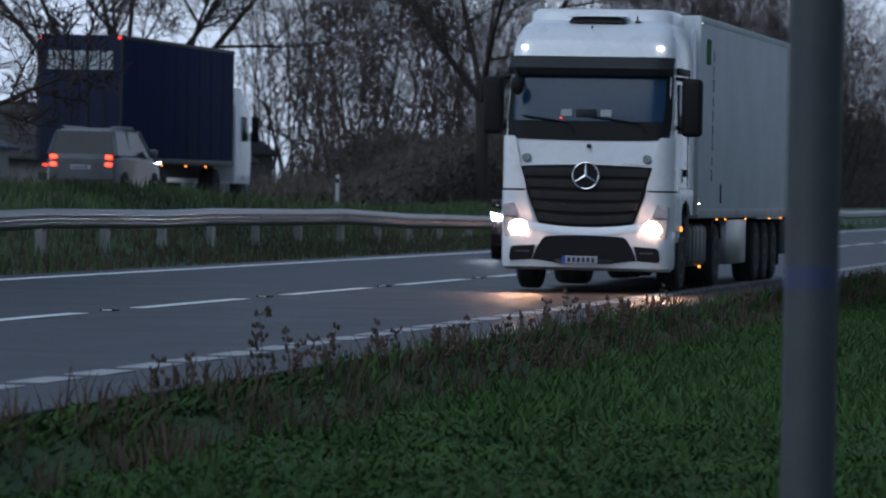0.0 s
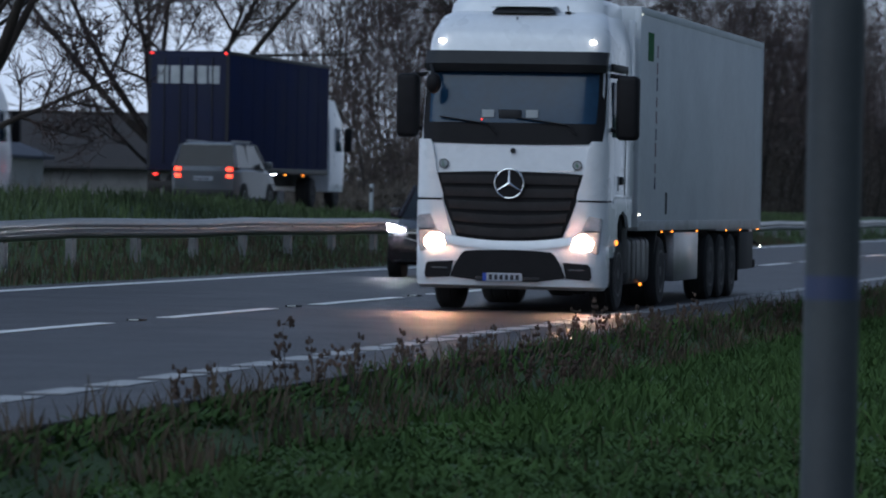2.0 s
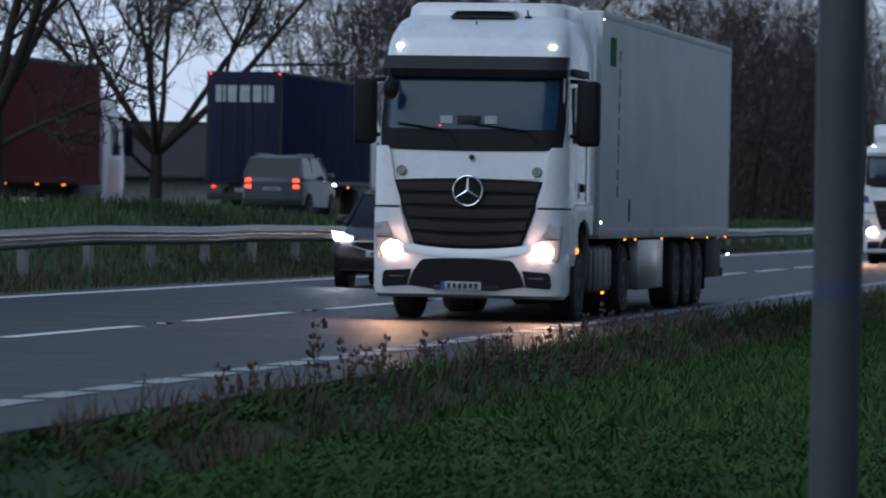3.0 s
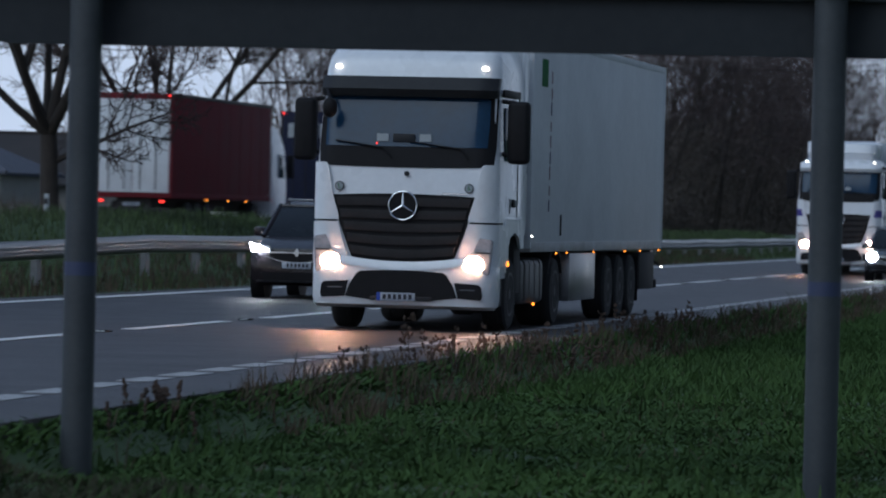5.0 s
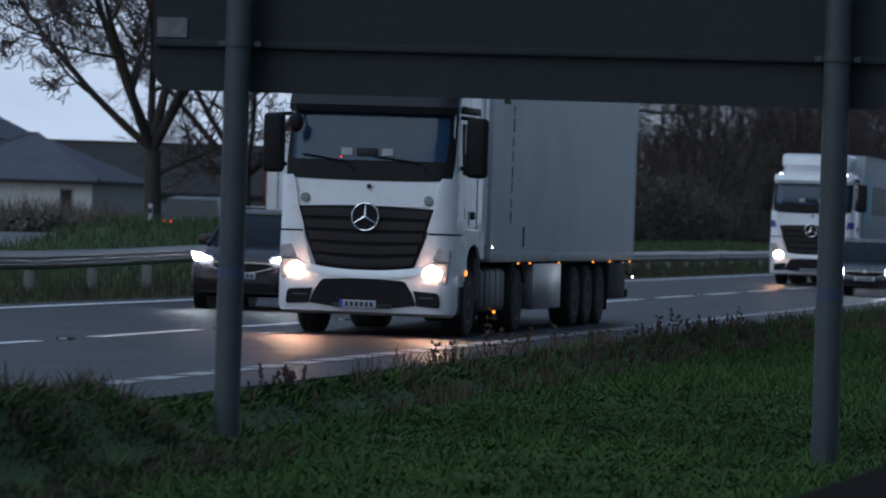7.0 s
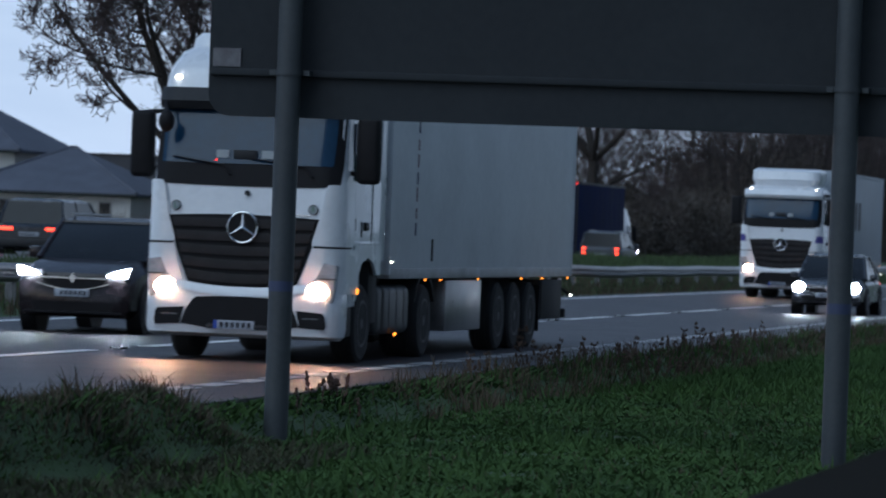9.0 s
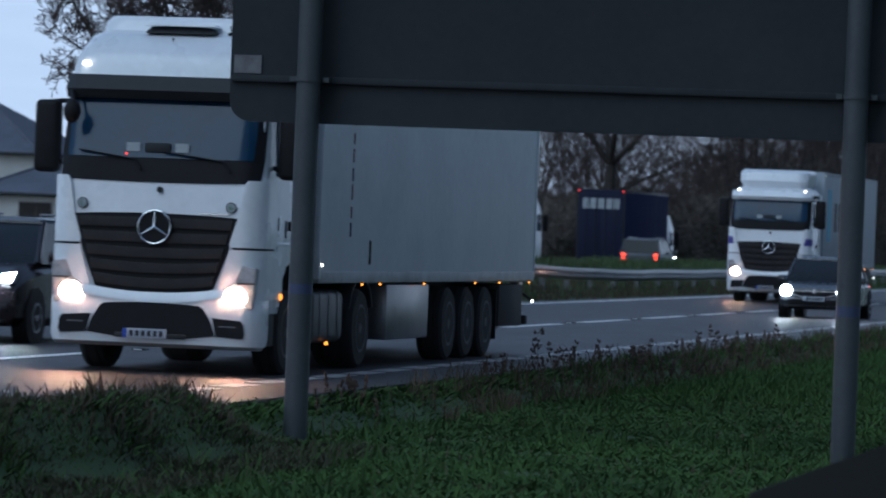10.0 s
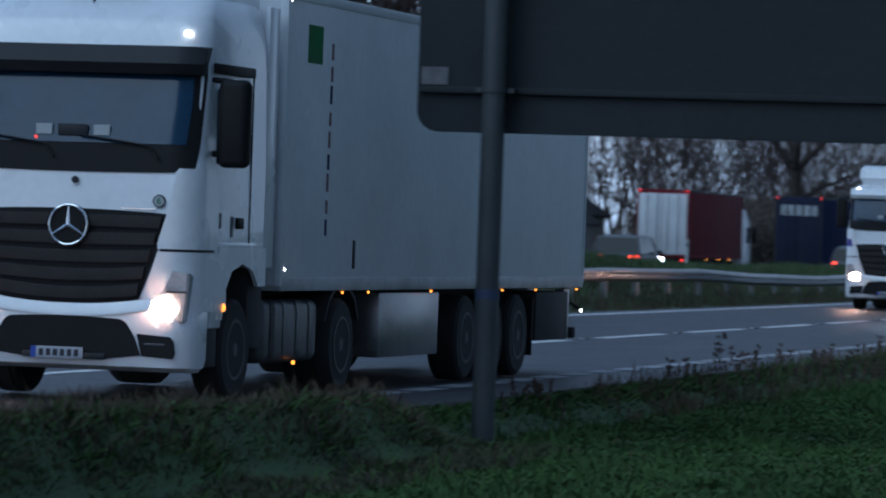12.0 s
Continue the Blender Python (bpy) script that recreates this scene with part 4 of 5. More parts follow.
def build_rear_lorry(name, label, m_side, m_rear, letters):
    """A lorry seen from behind: rear doors at y = 0, nose towards -y once turned round."""
    top = thing(name, label, "lorry")
    # local: front towards -y, rear end at y = 16; origin at the rear end
    y1, y0 = 0.0, -13.6
    hw, z0, z1 = 1.27, 1.15, 4.72 if letters else 4.32
    body = part("trailer_body", boxed(-hw, hw, y0, y1, z0, z1, 0.03), m_side, top, "smooth curtain-sided body")
    part("roof_rail", boxed(-hw - 0.015, hw + 0.015, y0, y1 + 0.01, z1 - 0.10, z1 + 0.015, 0.012), M_DARKPLASTIC, body)
    part("lower_rail", boxed(-hw - 0.015, hw + 0.015, y0, y1, z0 - 0.07, z0 + 0.10, 0.012), M_RED if m_rear is M_WHITEBOX else M_DARKPLASTIC, body)
    for i in range(1, 9):
        for s in (-1, 1):
            part("strap", boxed(s * hw - 0.006, s * hw + 0.006, y0 + i * 1.5, y0 + i * 1.5 + 0.05, z0 + 0.1, z1 - 0.1), m_side, body, smooth=False)
    fr = part("rear_frame", boxed(-hw - 0.01, hw + 0.01, y1 - 0.04, y1 + 0.03, z0 - 0.05, z1 + 0.01, 0.02), M_RED if m_rear is M_WHITEBOX else M_NAVYDARK, top)
    for s in (-1, 1):
        d = part("door", boxed(min(s * 0.01, s * 1.17), max(s * 0.01, s * 1.17), y1 + 0.02, y1 + 0.055, z0 + 0.10, z1 - 0.18, 0.012), m_rear, fr, "rear door leaf")
        for x in (0.25, 0.75):
            part("lock_rod", cyl(bmesh.new(), (s * x, y1 + 0.075, (z0 + z1) / 2), (0, 0, 1), 0.017, z1 - z0 - 0.4, 8), M_DARKPLASTIC if m_rear is M_NAVYDARK else M_GALV, fr)
        part("corner_strip", boxed(s * 1.215 - 0.04, s * 1.215 + 0.04, y1 + 0.03, y1 + 0.045, z0, z1 - 0.1), M_DARKPLASTIC if m_rear is M_NAVYDARK else M_RED, fr, smooth=False)
        lamp_disc("top_lamp", fr, s * 1.16, y1 + 0.05, z1 - 0.06, 0.055, M_TAIL, "lit red top marker", 0.6)
        lamp_disc("tail_lamp", top, s * 0.98, y1 + 0.07, 0.98, 0.085, M_TAIL, "lit red tail lamp", 0.5)
        for y in (-2.4, -3.7, -5.0):
            wheel(top, s * 1.05, y, 0.50, 0.36, M_RIM, s, 8)
        wheel(top, s * 1.0, -11.6, 0.5, 0.5, M_RIM, s, 8)
        wheel(top, s * 1.06, -15.2, 0.5, 0.32, M_RIM, s, 8)
        for y in (-4.5, -7.5, -10):
            lamp_disc("side_marker", body, s * 1.285, y, 1.05, 0.03, M_AMBER, "lit amber side marker")
    if letters:
        # five blocks in the place of the company's name
        for i in range(5):
            x = -0.80 + 0.40 * i
            part("letter_block", boxed(x - 0.165, x + 0.165, y1 + 0.056, y1 + 0.062, z1 - 0.98, z1 - 0.44), M_LETTER, fr, "pale block of the company lettering", smooth=False)
    part("chassis_beam", boxed(-0.55, 0.55, -16.0, -0.2, 0.70, 1.10), M_CHASSIS, top)
    part("rear_bumper", boxed(-1.2, 1.2, -0.1, 0.05, 0.55, 0.78, 0.02), M_CHASSIS, top)
    plate(top, 0.0, 0.05, 0.88, 0.52, 0.11, False, 1)
    bm = loft(bmesh.new(), [plan(1.22, -16.4, -14.1, 0.55, 0.25), plan(1.23, -16.5, -14.1, 1.5, 0.25), plan(1.2, -16.2, -14.1, 2.9, 0.25), plan(1.05, -15.7, -14.0, 3.6, 0.3)])
    cab = part("cab", bm, M_WHITEPAINT, top, "white cab")
    for s in (-1, 1):
        part("side_window", boxed(s * 1.215 - 0.02, s * 1.215 + 0.02, -15.9, -15.0, 1.9, 2.7, 0.01), M_GLASS, cab)
        part("mirror", boxed(s * 1.42 - 0.12, s * 1.42 + 0.12, -16.1, -15.95, 1.9, 2.7, 0.04), M_BLACK, cab)
    return top


def build_car(name, label, paint, L, W, H, style):
    """A car facing -y, its front bumper at y = 0."""
    top = thing(name, label, "car")
    hw = W / 2
    r = 0.345 if style != "saloon" else 0.32
    belt = H * (0.64 if style == "suv" else 0.60)
    secs = [(0.00, hw * 0.80, 0.30, belt * 0.62), (0.08, hw * 0.93, 0.24, belt * 0.80), (0.45, hw * 0.99, 0.22, belt * 0.93), (1.15, hw, 0.22, belt * 1.0), (L * 0.5, hw, 0.22, belt * 1.03), (L - 0.7, hw, 0.24, belt * 1.04),
            (L - 0.12, hw * 0.95, 0.30, belt * 1.0), (L, hw * 0.88, 0.36, belt * 0.9)]
    rings = []
    for y, w, za, zb in secs:
        c = 0.12
        rings.append([(-w, y, za + c), (-w + c, y, za), (w - c, y, za), (w, y, za + c), (w, y, zb - c * 1.3), (w - c * 1.4, y, zb), (-w + c * 1.4, y, zb), (-w, y, zb - c * 1.3)])
    bm = loft(bmesh.new(), rings)
    body = part("body", bm, paint, top, "painted body shell")
    ty = L - 0.15 if style != "saloon" else L - 0.9
    g0, g1 = 1.05, ty
    t0, t1 = 1.75, ty - (0.28 if style != "saloon" else 0.7)
    zb, zt = belt * 0.98, H

    def slab(x_b, x_t, ya, yb, yc, yd, za, zc, e=0.05):
        return [[(-x_b, ya, za), (x_b, ya, za), (x_b, yd, za), (-x_b, yd, za)],
                [(-x_t - 0.02, yb - e, zc - 0.06), (x_t + 0.02, yb - e, zc - 0.06), (x_t + 0.02, yc + e, zc - 0.06), (-x_t - 0.02, yc + e, zc - 0.06)],
                [(-x_t + 0.1, yb + 0.12, zc), (x_t - 0.1, yb + 0.12, zc), (x_t - 0.1, yc - 0.1, zc), (-x_t + 0.1, yc - 0.1, zc)]]
    bm = loft(bmesh.new(), slab(hw * 0.94, hw * 0.76, g0, t0, t1, g1, zb, zt - 0.025))
    part("glasshouse", bm, M_WINDOW, top, "dark window glass")
    bm = loft(bmesh.new(), slab(hw * 0.78, hw * 0.70, t0 - 0.06, t0, t1, t1 + 0.06, zt - 0.09, zt))
    part("roof", bm, paint, top)
    for s in (-1, 1):
        for yb_, yt_ in ((g0, t0), (g1, t1)):
            rb = bmesh.new()
            rod(rb, (s * hw * 0.93, yb_, zb), (s * hw * 0.765, yt_, zt - 0.07), 0.045, 6)
            part("pillar", rb, paint, top)
        rb = bmesh.new()
        rod(rb, (s * hw * 0.90, (t0 + t1) / 2 + 0.1, zb), (s * hw * 0.765, (t0 + t1) / 2 + 0.05, zt - 0.07), 0.035, 6)
        part("pillar", rb, M_BLACK, top)
        part("mirror", boxed(s * (hw + 0.09) - 0.10, s * (hw + 0.09) + 0.10, 1.32, 1.46, belt * 0.98, belt * 1.14, 0.04), paint, top)
        if style == "suv":
            rb = bmesh.new()
            rod(rb, (s * hw * 0.66, t0 + 0.15, zt + 0.03), (s * hw * 0.66, t1 - 0.1, zt + 0.03), 0.02)
            part("roof_rail", rb, M_GALV, top)
        for y in (0.82, L - 0.80):
            ar = bmesh.new()
            cyl(ar, (s * (hw - 0.10), y, r), (1, 0, 0), r + 0.07, 0.235, 24)
            part("wheel_arch", ar, M_BLACK, top)
            wheel(top, s * (hw - 0.085), y, r, 0.22, M_ALLOY, s, 5)
        # front lamps
        z = belt * (0.80 if style == "suv" else 0.74)
        cs = [(s * hw * 0.48, z - 0.03), (s * hw * 0.90, z - 0.07), (s * hw * 0.93, z + 0.06), (s * hw * 0.55, z + 0.035)]
        hl = part("headlamp", prism(bmesh.new(), cs if s > 0 else cs[::-1], 0.0, 0.20), M_LENS, top, "clear headlamp", smooth=False)
        if style == "suv":
            cs = [(s * hw * 0.56, z - 0.035), (s * hw * 0.88, z - 0.06), (s * hw * 0.94, z + 0.085), (s * hw * 0.78, z + 0.06)]
            part("bulb", prism(bmesh.new(), cs if s > 0 else cs[::-1], -0.03, 0.05), M_XENON, hl, "glowing slanted cold white headlamp", smooth=False)
        else:
            # wider than a real lamp, to take in the glare around it
            lamp_disc("bulb", hl, s * hw * 0.76, 0.0, z, 0.145, M_XENON, "cold white headlamp and its glare as one oversized glowing disc", 0.9)
        # tail lamps
        if style == "suv":
            for k, zz in enumerate((belt * 0.78, belt * 0.94)):
                part("tail_lamp", boxed(s * hw * 0.76 - 0.085, s * hw * 0.76 + 0.085, L - 0.05, L + 0.03, zz - 0.05, zz + 0.05, 0.02), M_BRAKE, top, "glowing red tail lamp")
        else:
            part("tail_lamp", boxed(s * hw * 0.68 - 0.20, s * hw * 0.68 + 0.20, L - 0.05, L + 0.02, belt * 0.82, belt * 0.90, 0.02), M_BRAKE, top, "glowing red tail lamp")
    part("grille", strip(bmesh.new(), [(belt * 0.60, hw * 0.45, 0.0, hw, 0.0), (belt * 0.72, hw * 0.55, 0.0, hw, 0.0)], 0.3, 0.02, 0.06), M_BLACK, top, "dark grille")
    part("chrome_bar", strip(bmesh.new(), [(belt * 0.725, hw * 0.56, 0.0, hw, 0.0), (belt * 0.745, hw * 0.56, 0.0, hw, 0.0)], 0.3, 0.035, 0.04), M_CHROME, top, "thin chrome strip")
    part("chrome_curve", strip(bmesh.new(), [(belt * 0.66, hw * 0.60, 0.0, hw, -0.10), (belt * 0.675, hw * 0.60, 0.0, hw, -0.10)], 0.3, 0.035, 0.04), M_CHROME, top)
    bm = bmesh.new()
    prism(bm, [(0, belt * 0.66), (0.055, belt * 0.735), (0, belt * 0.81), (-0.055, belt * 0.735)], -0.055, -0.03)
    part("emblem", bm, M_CHROME, top, "chrome diamond emblem", smooth=False)
    part("lower_intake", strip(bmesh.new(), [(0.30, hw * 0.62, 0.02, hw, 0.0), (0.46, hw * 0.70, 0.0, hw, 0.0)], 0.3, 0.02, 0.06), M_BLACK, top)
    part("skid_strip", strip(bmesh.new(), [(0.285, hw * 0.80, 0.02, hw, 0.0), (0.315, hw * 0.80, 0.0, hw, 0.0)], 0.3, 0.05, 0.06), M_GALV, top, "pale skid strip")
    plate(top, 0.0, -0.07, belt * 0.535, 0.52, 0.11, False)
    plate(top, 0.0, L + 0.02, belt * 0.72, 0.52, 0.11, False, 1)
    part("rear_bumper", boxed(-hw * 0.9, hw * 0.9, L - 0.1, L + 0.06, 0.36, 0.58, 0.05), M_DARKPLASTIC, top)
    return top


# ---- trees, hedges and houses beyond ----
def build_tree(name, label, h, seed, stems, trunk, girth, spread, levels=5, fine=0.011, bushy=1):
    """A bare winter tree: a trunk or several stems, limbs that bend upwards, and a crown of fine twigs."""
    rng = random.Random(seed)
    wood_v, wood_f, twig_v, twig_f = [], [], [], []

    def seg(vv, ff, a, b, ra, rb, n):
        d = (b - a).normalized()
        u = d.orthogonal().normalized()
        w = d.cross(u)
        i = len(vv)
        for p, r in ((a, ra), (b, rb)):
            for k in range(n):
                q = 2 * math.pi * k / n
                vv.append(tuple(p + (u * math.cos(q) + w * math.sin(q)) * r))
        for k in range(n):
            ff.append((i + k, i + (k + 1) % n, i + n + (k + 1) % n, i + n + k))

    def limb(p, d, length, r, level):
        steps = (6, 6, 5, 4, 3, 2)[level]
        r_end = max(r * 0.28, fine)
        for k in range(steps):
            wig = 0.10 + 0.07 * level
            d = (d + Vector((rng.uniform(-1, 1), rng.uniform(-1, 1), rng.uniform(-0.7, 0.9))) * wig + Vector((0, 0, 0.05))).normalized()
            e = p + d * (length / steps) * rng.uniform(0.85, 1.15)
            ra, rb = r + (r_end - r) * k / steps, r + (r_end - r) * (k + 1) / steps
            if level < 3:
                seg(wood_v, wood_f, p, e, ra, rb, 7 if level < 2 else 5)
            else:
                seg(twig_v, twig_f, p, e, max(ra, fine), max(rb, fine * 0.8), 3)
            p = e
            for _ in range(1 if level == 0 else bushy):
                if level >= levels or (k == 0 and level < 2) or rng.random() >= (0.95, 0.9, 0.85, 0.8, 0.7)[min(level, 4)]:
                    continue
                u = d.orthogonal().normalized()
                w = d.cross(u)
                a = rng.uniform(0, 6.283)
                nd = (d * 0.75 + (u * math.cos(a) + w * math.sin(a)) * rng.uniform(0.6, 1.2)).normalized()
                limb(p, nd, length * rng.uniform(0.34, 0.62) * (1.15 - 0.5 * k / steps), max(rb * rng.uniform(0.5, 0.75), fine), level + 1)

    top = thing(name, label, "tree")
    base = Vector((0, 0, -0.4))
    if trunk:
        d = Vector((rng.uniform(-0.06, 0.06), rng.uniform(-0.06, 0.06), 1)).normalized()
        p = base
        for k in range(4):
            e = p + d * (h * trunk + 0.4) / 4
            seg(wood_v, wood_f, p, e, girth * (1.25 if k == 0 else 1.05 - 0.04 * k), girth * (1.02 - 0.05 * k), 10)
            p = e
            if k == 2:
                limb(p, Vector((rng.choice((-1, 1)), rng.uniform(-0.4, 0.4), 0.35)).normalized(), h * 0.34, girth * 0.34, 1)
        base = p
    for i in range(stems):
        a = 6.283 * (i + rng.uniform(-0.3, 0.3)) / stems
        lean = spread * rng.uniform(0.45, 1.2) if i else spread * 0.2
        off = Vector((0, 0, 0)) if trunk else Vector((math.cos(a), math.sin(a), 0)) * rng.uniform(0.1, 0.7)
        limb(base + off, Vector((math.cos(a) * lean, math.sin(a) * lean, 1)).normalized(), h * (1 - trunk) * rng.uniform(0.75, 1.0), girth * rng.uniform(0.48, 0.68), 0 if trunk else 1)
    t = soup("trunk", wood_v, wood_f, M_BARK, top)
    for q in t.data.polygons:
        q.use_smooth = True
    soup("crown", twig_v, twig_f, M_TWIG, top)
    return top


def build_hedge(name, n, area, hfun, label, twigs=0.5):
    """A ragged hedge: short woody sticks and small leaf clumps in one object."""
    rng = np.random.RandomState(n % 1000)
    x0, x1, y0, y1 = area
    verts, faces = [], []
    for _ in range(n):
        x, y = rng.uniform(x0, x1), rng.uniform(y0, y1)
        h = hfun(x, y) * (0.75 + 0.5 * noise.noise(Vector((x * 0.25, y * 0.12, 5.0))))
        z = ground_z(x, y) + rng.uniform(0.0, 1.0) ** 0.8 * h if rng.rand() > 0.5 else ground_z(x, y) + rng.uniform(0, h)
        i = len(verts)
        if rng.rand() < twigs:
            l = rng.uniform(0.4, 1.3)
            d = np.array([rng.normal(0, 0.5), rng.normal(0, 0.5), 1.0])
            d *= l / np.linalg.norm(d)
            w = rng.uniform(0.012, 0.03)
            verts += [(x - w, y, z), (x + w, y, z), (x, y + w, z), (x + d[0], y + d[1], z + d[2])]
            faces += [(i, i + 1, i + 3), (i + 1, i + 2, i + 3), (i + 2, i, i + 3)]
        else:
            s = rng.uniform(0.10, 0.26)
            p = rng.normal(0, 1, (4, 3))
            p = p / np.linalg.norm(p, axis=1)[:, None] * s
            verts += [(x + a, y + b, z + c) for a, b, c in p]
            faces += [(i, i + 1, i + 2), (i, i + 2, i + 3), (i, i + 3, i + 1), (i + 1, i + 3, i + 2)]
    return tagged(soup(name, verts, faces, M_HEDGE), label, "hedge", kind="stuff")


def build_trees():
    big = build_tree("oak_tree", "large bare dark tree with wide spreading limbs", 17.0, 11, 6, 0.38, 0.36, 1.25, 4, 0.013, 2)
    big.matrix_basis = pose(-28.9, 246, ground_z(-28.9, 246), 0, 0, 40)
    a = build_tree("ash_tree", "bare tree with curving forked limbs on the grass bank", 8.6, 21, 7, 0.26, 0.22, 1.20, 4, 0.010, 2)
    a.matrix_basis = pose(-12.7, 99, ground_z(-12.7, 99))
    b = build_tree("walnut_tree", "bare gnarled tree beyond the far carriageway", 14.5, 34, 7, 0.20, 0.25, 1.25, 4, 0.012, 2)
    b.matrix_basis = pose(-29.5, 175, ground_z(-29.5, 175), 0, 0, 70)
    kinds = [build_tree("thicket_tree", "slender bare thicket tree", 14.5, 50 + i, 5, 0.0, 0.13, 0.34, 5, 0.012) for i in range(4)]
    kinds += [build_tree("sapling_tree", "thin bare sapling with dense twigs", 8.0, 70 + i, 5, 0.0, 0.08, 0.42, 5, 0.010) for i in range(2)]
    rng = random.Random(3)
    used = set()
    spots = []
    for i in range(20):
        y = 252 + 3.5 * i + rng.uniform(-2, 2)
        spots.append((-36.0 - rng.uniform(0, 8), y, rng.uniform(0.85, 1.2), i % 4))
    for i in range(15):
        y = 224 + 6.0 * i + rng.uniform(-2, 2)
        spots.append((-31.5 - rng.uniform(0, 4), y, rng.uniform(0.6, 1.0), 4 + i % 2))
    for i in range(46):
        y = 330 + 4.0 * i + rng.uniform(-3, 3)
        spots.append((-30.5 - rng.uniform(0, 8), y, rng.uniform(1.05, 1.45), i % 4))
    for x, y, s, k in spots:
        m = pose(x, y, ground_z(x, y), 0, 0, rng.uniform(0, 360))
        if k not in used:
            used.add(k)
            kinds[k].matrix_basis = m
            continue
        o = copy_thing(kinds[k], m)
        o.scale = (s, s, s)
    build_hedge("hedgerow", 80000, (-37, -29.5, 218, 335), lambda x, y: 2.4 + 3.4 * min(1.0, max(0.0, (y - 231) / 14)), "dark dense hedgerow beyond the far carriageway")
    build_hedge("dark_wood_edge", 150000, (-44, -30, 335, 560), lambda x, y: 11.6, "dark dense edge of a winter wood", 0.8)
    build_hedge("garden_hedge", 4000, (-34.5, -30.5, 150, 169), lambda x, y: 0.7, "low dark garden hedge by the houses")


def build_bungalow(x0, x1, y0, y1, base, eave, ridge, hip, label, m_wall, m_roof, windows):
    top = thing("bungalow", label, "house")
    bm = boxed(x0, x1, y0, y1, base - 0.5, eave)
    wall = part("wall", bm, m_wall, top, smooth=False)
    e = 0.35
    bm = bmesh.new()
    ym = (y0 + y1) / 2
    lo = [(x0 - e, y0 - e, eave), (x1 + e, y0 - e, eave), (x1 + e, y1 + e, eave), (x0 - e, y1 + e, eave)]
    hi = [(x0 + hip, ym - 0.05, ridge), (x1 - hip, ym - 0.05, ridge), (x1 - hip, ym + 0.05, ridge), (x0 + hip, ym + 0.05, ridge)]
    dn = [(p[0], p[1], eave - 0.12) for p in lo]
    loft(bm, [dn, lo, hi])
    roof = part("roof", bm, m_roof, top, smooth=False)
    bm = bmesh.new()
    rod(bm, (x0 + hip, ym, ridge + 0.02), (x1 - hip, ym, ridge + 0.02), 0.10)
    for xa, xb in ((x0 - e, x0 + hip), (x1 + e, x1 - hip)):
        rod(bm, (xa, y0 - e, eave + 0.02), (xb, ym, ridge + 0.02), 0.08)
    part("ridge_tiles", bm, m_roof, roof)
    bm = bmesh.new()
    rod(bm, (x0 - e, y0 - e - 0.05, eave - 0.08), (x1 + e, y0 - e - 0.05, eave - 0.08), 0.06)
    part("gutter", bm, M_DARKPLASTIC, roof)
    for xw, w, za, zb in windows:
        f = part("window", boxed(xw - w / 2 - 0.06, xw + w / 2 + 0.06, y0 - 0.04, y0 + 0.02, za - 0.06, zb + 0.06, 0.01), M_BARNWALL, top)
        part("pane", boxed(xw - w / 2, xw + w / 2, y0 - 0.052, y0 - 0.01, za, zb), M_WINDOW, f, smooth=False)
    return top


def build_houses():
    build_bungalow(-43.0, -35.5, 173, 181, 0.5, 2.72, 4.62, 3.6, "pale rendered bungalow with a hipped grey roof", M_RENDERWALL, M_ROOF, [(-36.6, 0.45, 1.2, 2.3), (-40.5, 1.4, 1.3, 2.3)])
    build_bungalow(-56.0, -44.7, 186, 196, 0.5, 4.6, 7.3, 4.2, "taller pale house with a grey slate roof", M_RENDERWALL, M_ROOF, [(-46.5, 1.0, 1.6, 2.8)])
    build_bungalow(-47.0, -29.8, 186, 197, 0.3, 2.4, 4.55, 0.8, "long low barn with a dark brown roof", M_BARNWALL, M_ROOFDARK, [])
    build_bungalow(-47.0, -41.0, 240, 250, 0.3, 3.1, 4.4, 0.5, "distant shed with a dark roof behind the trees", M_BARNWALL, M_ROOFDARK, [])
    # garden wall
    bm = boxed(-46, -33.6, 169.5, 169.8, 0.1, 1.35, 0.02)
    tagged(part("garden_wall", bm, M_BARNWALL, smooth=False), "low grey garden wall before the bungalow", "wall")
    # marker posts on the bank
    for i, y in enumerate((97.0, 133.0)):
        bm = boxed(-12.3, -12.2, y, y + 0.1, ground_z(-12.25, y) - 0.2, 1.78, 0.02)
        p = part("marker_post", bm, M_LETTER)
        tagged(p, "short white marker post in the bank grass", "marker post", "marker posts")
        part("reflector", boxed(-12.29, -12.21, y - 0.006, y + 0.002, 1.55, 1.68), M_DARKPLASTIC, p, smooth=False)


def build_overhead_wire():
    bm = bmesh.new()
    pts = [Vector((-70 + 4 * i, 300, 11.4 + 0.004 * (i - 8) ** 2)) for i in range(17)]
    for p, q in zip(pts, pts[1:]):
        rod(bm, p, q, 0.02, 5)
    tagged(part("overhead_wire", bm, M_BLACK), "thin dark overhead wire against the sky", "wire")


def build_near_slab():
    """A dark sloping slab near the camera, added for an unidentified dark edge."""
    bm = prism(bmesh.new(), [(13.50, -0.5), (15.6, -0.5), (15.6, 1.37), (14.15, 0.785), (13.72, 0.61), (13.50, 0.52)], 12.0, 12.06)
    bmesh.ops.bevel(bm, geom=list(bm.edges), offset=0.015, segments=2, affect="EDGES")
    tagged(part("timber_board", bm, M_NEARSLAB), "dark sloping slab added for an unidentified dark edge near the camera", "board")


build_ground()
build_road()
build_barrier()
build_sign()
build_houses()
build_trees()
build_overhead_wire()
build_near_slab()

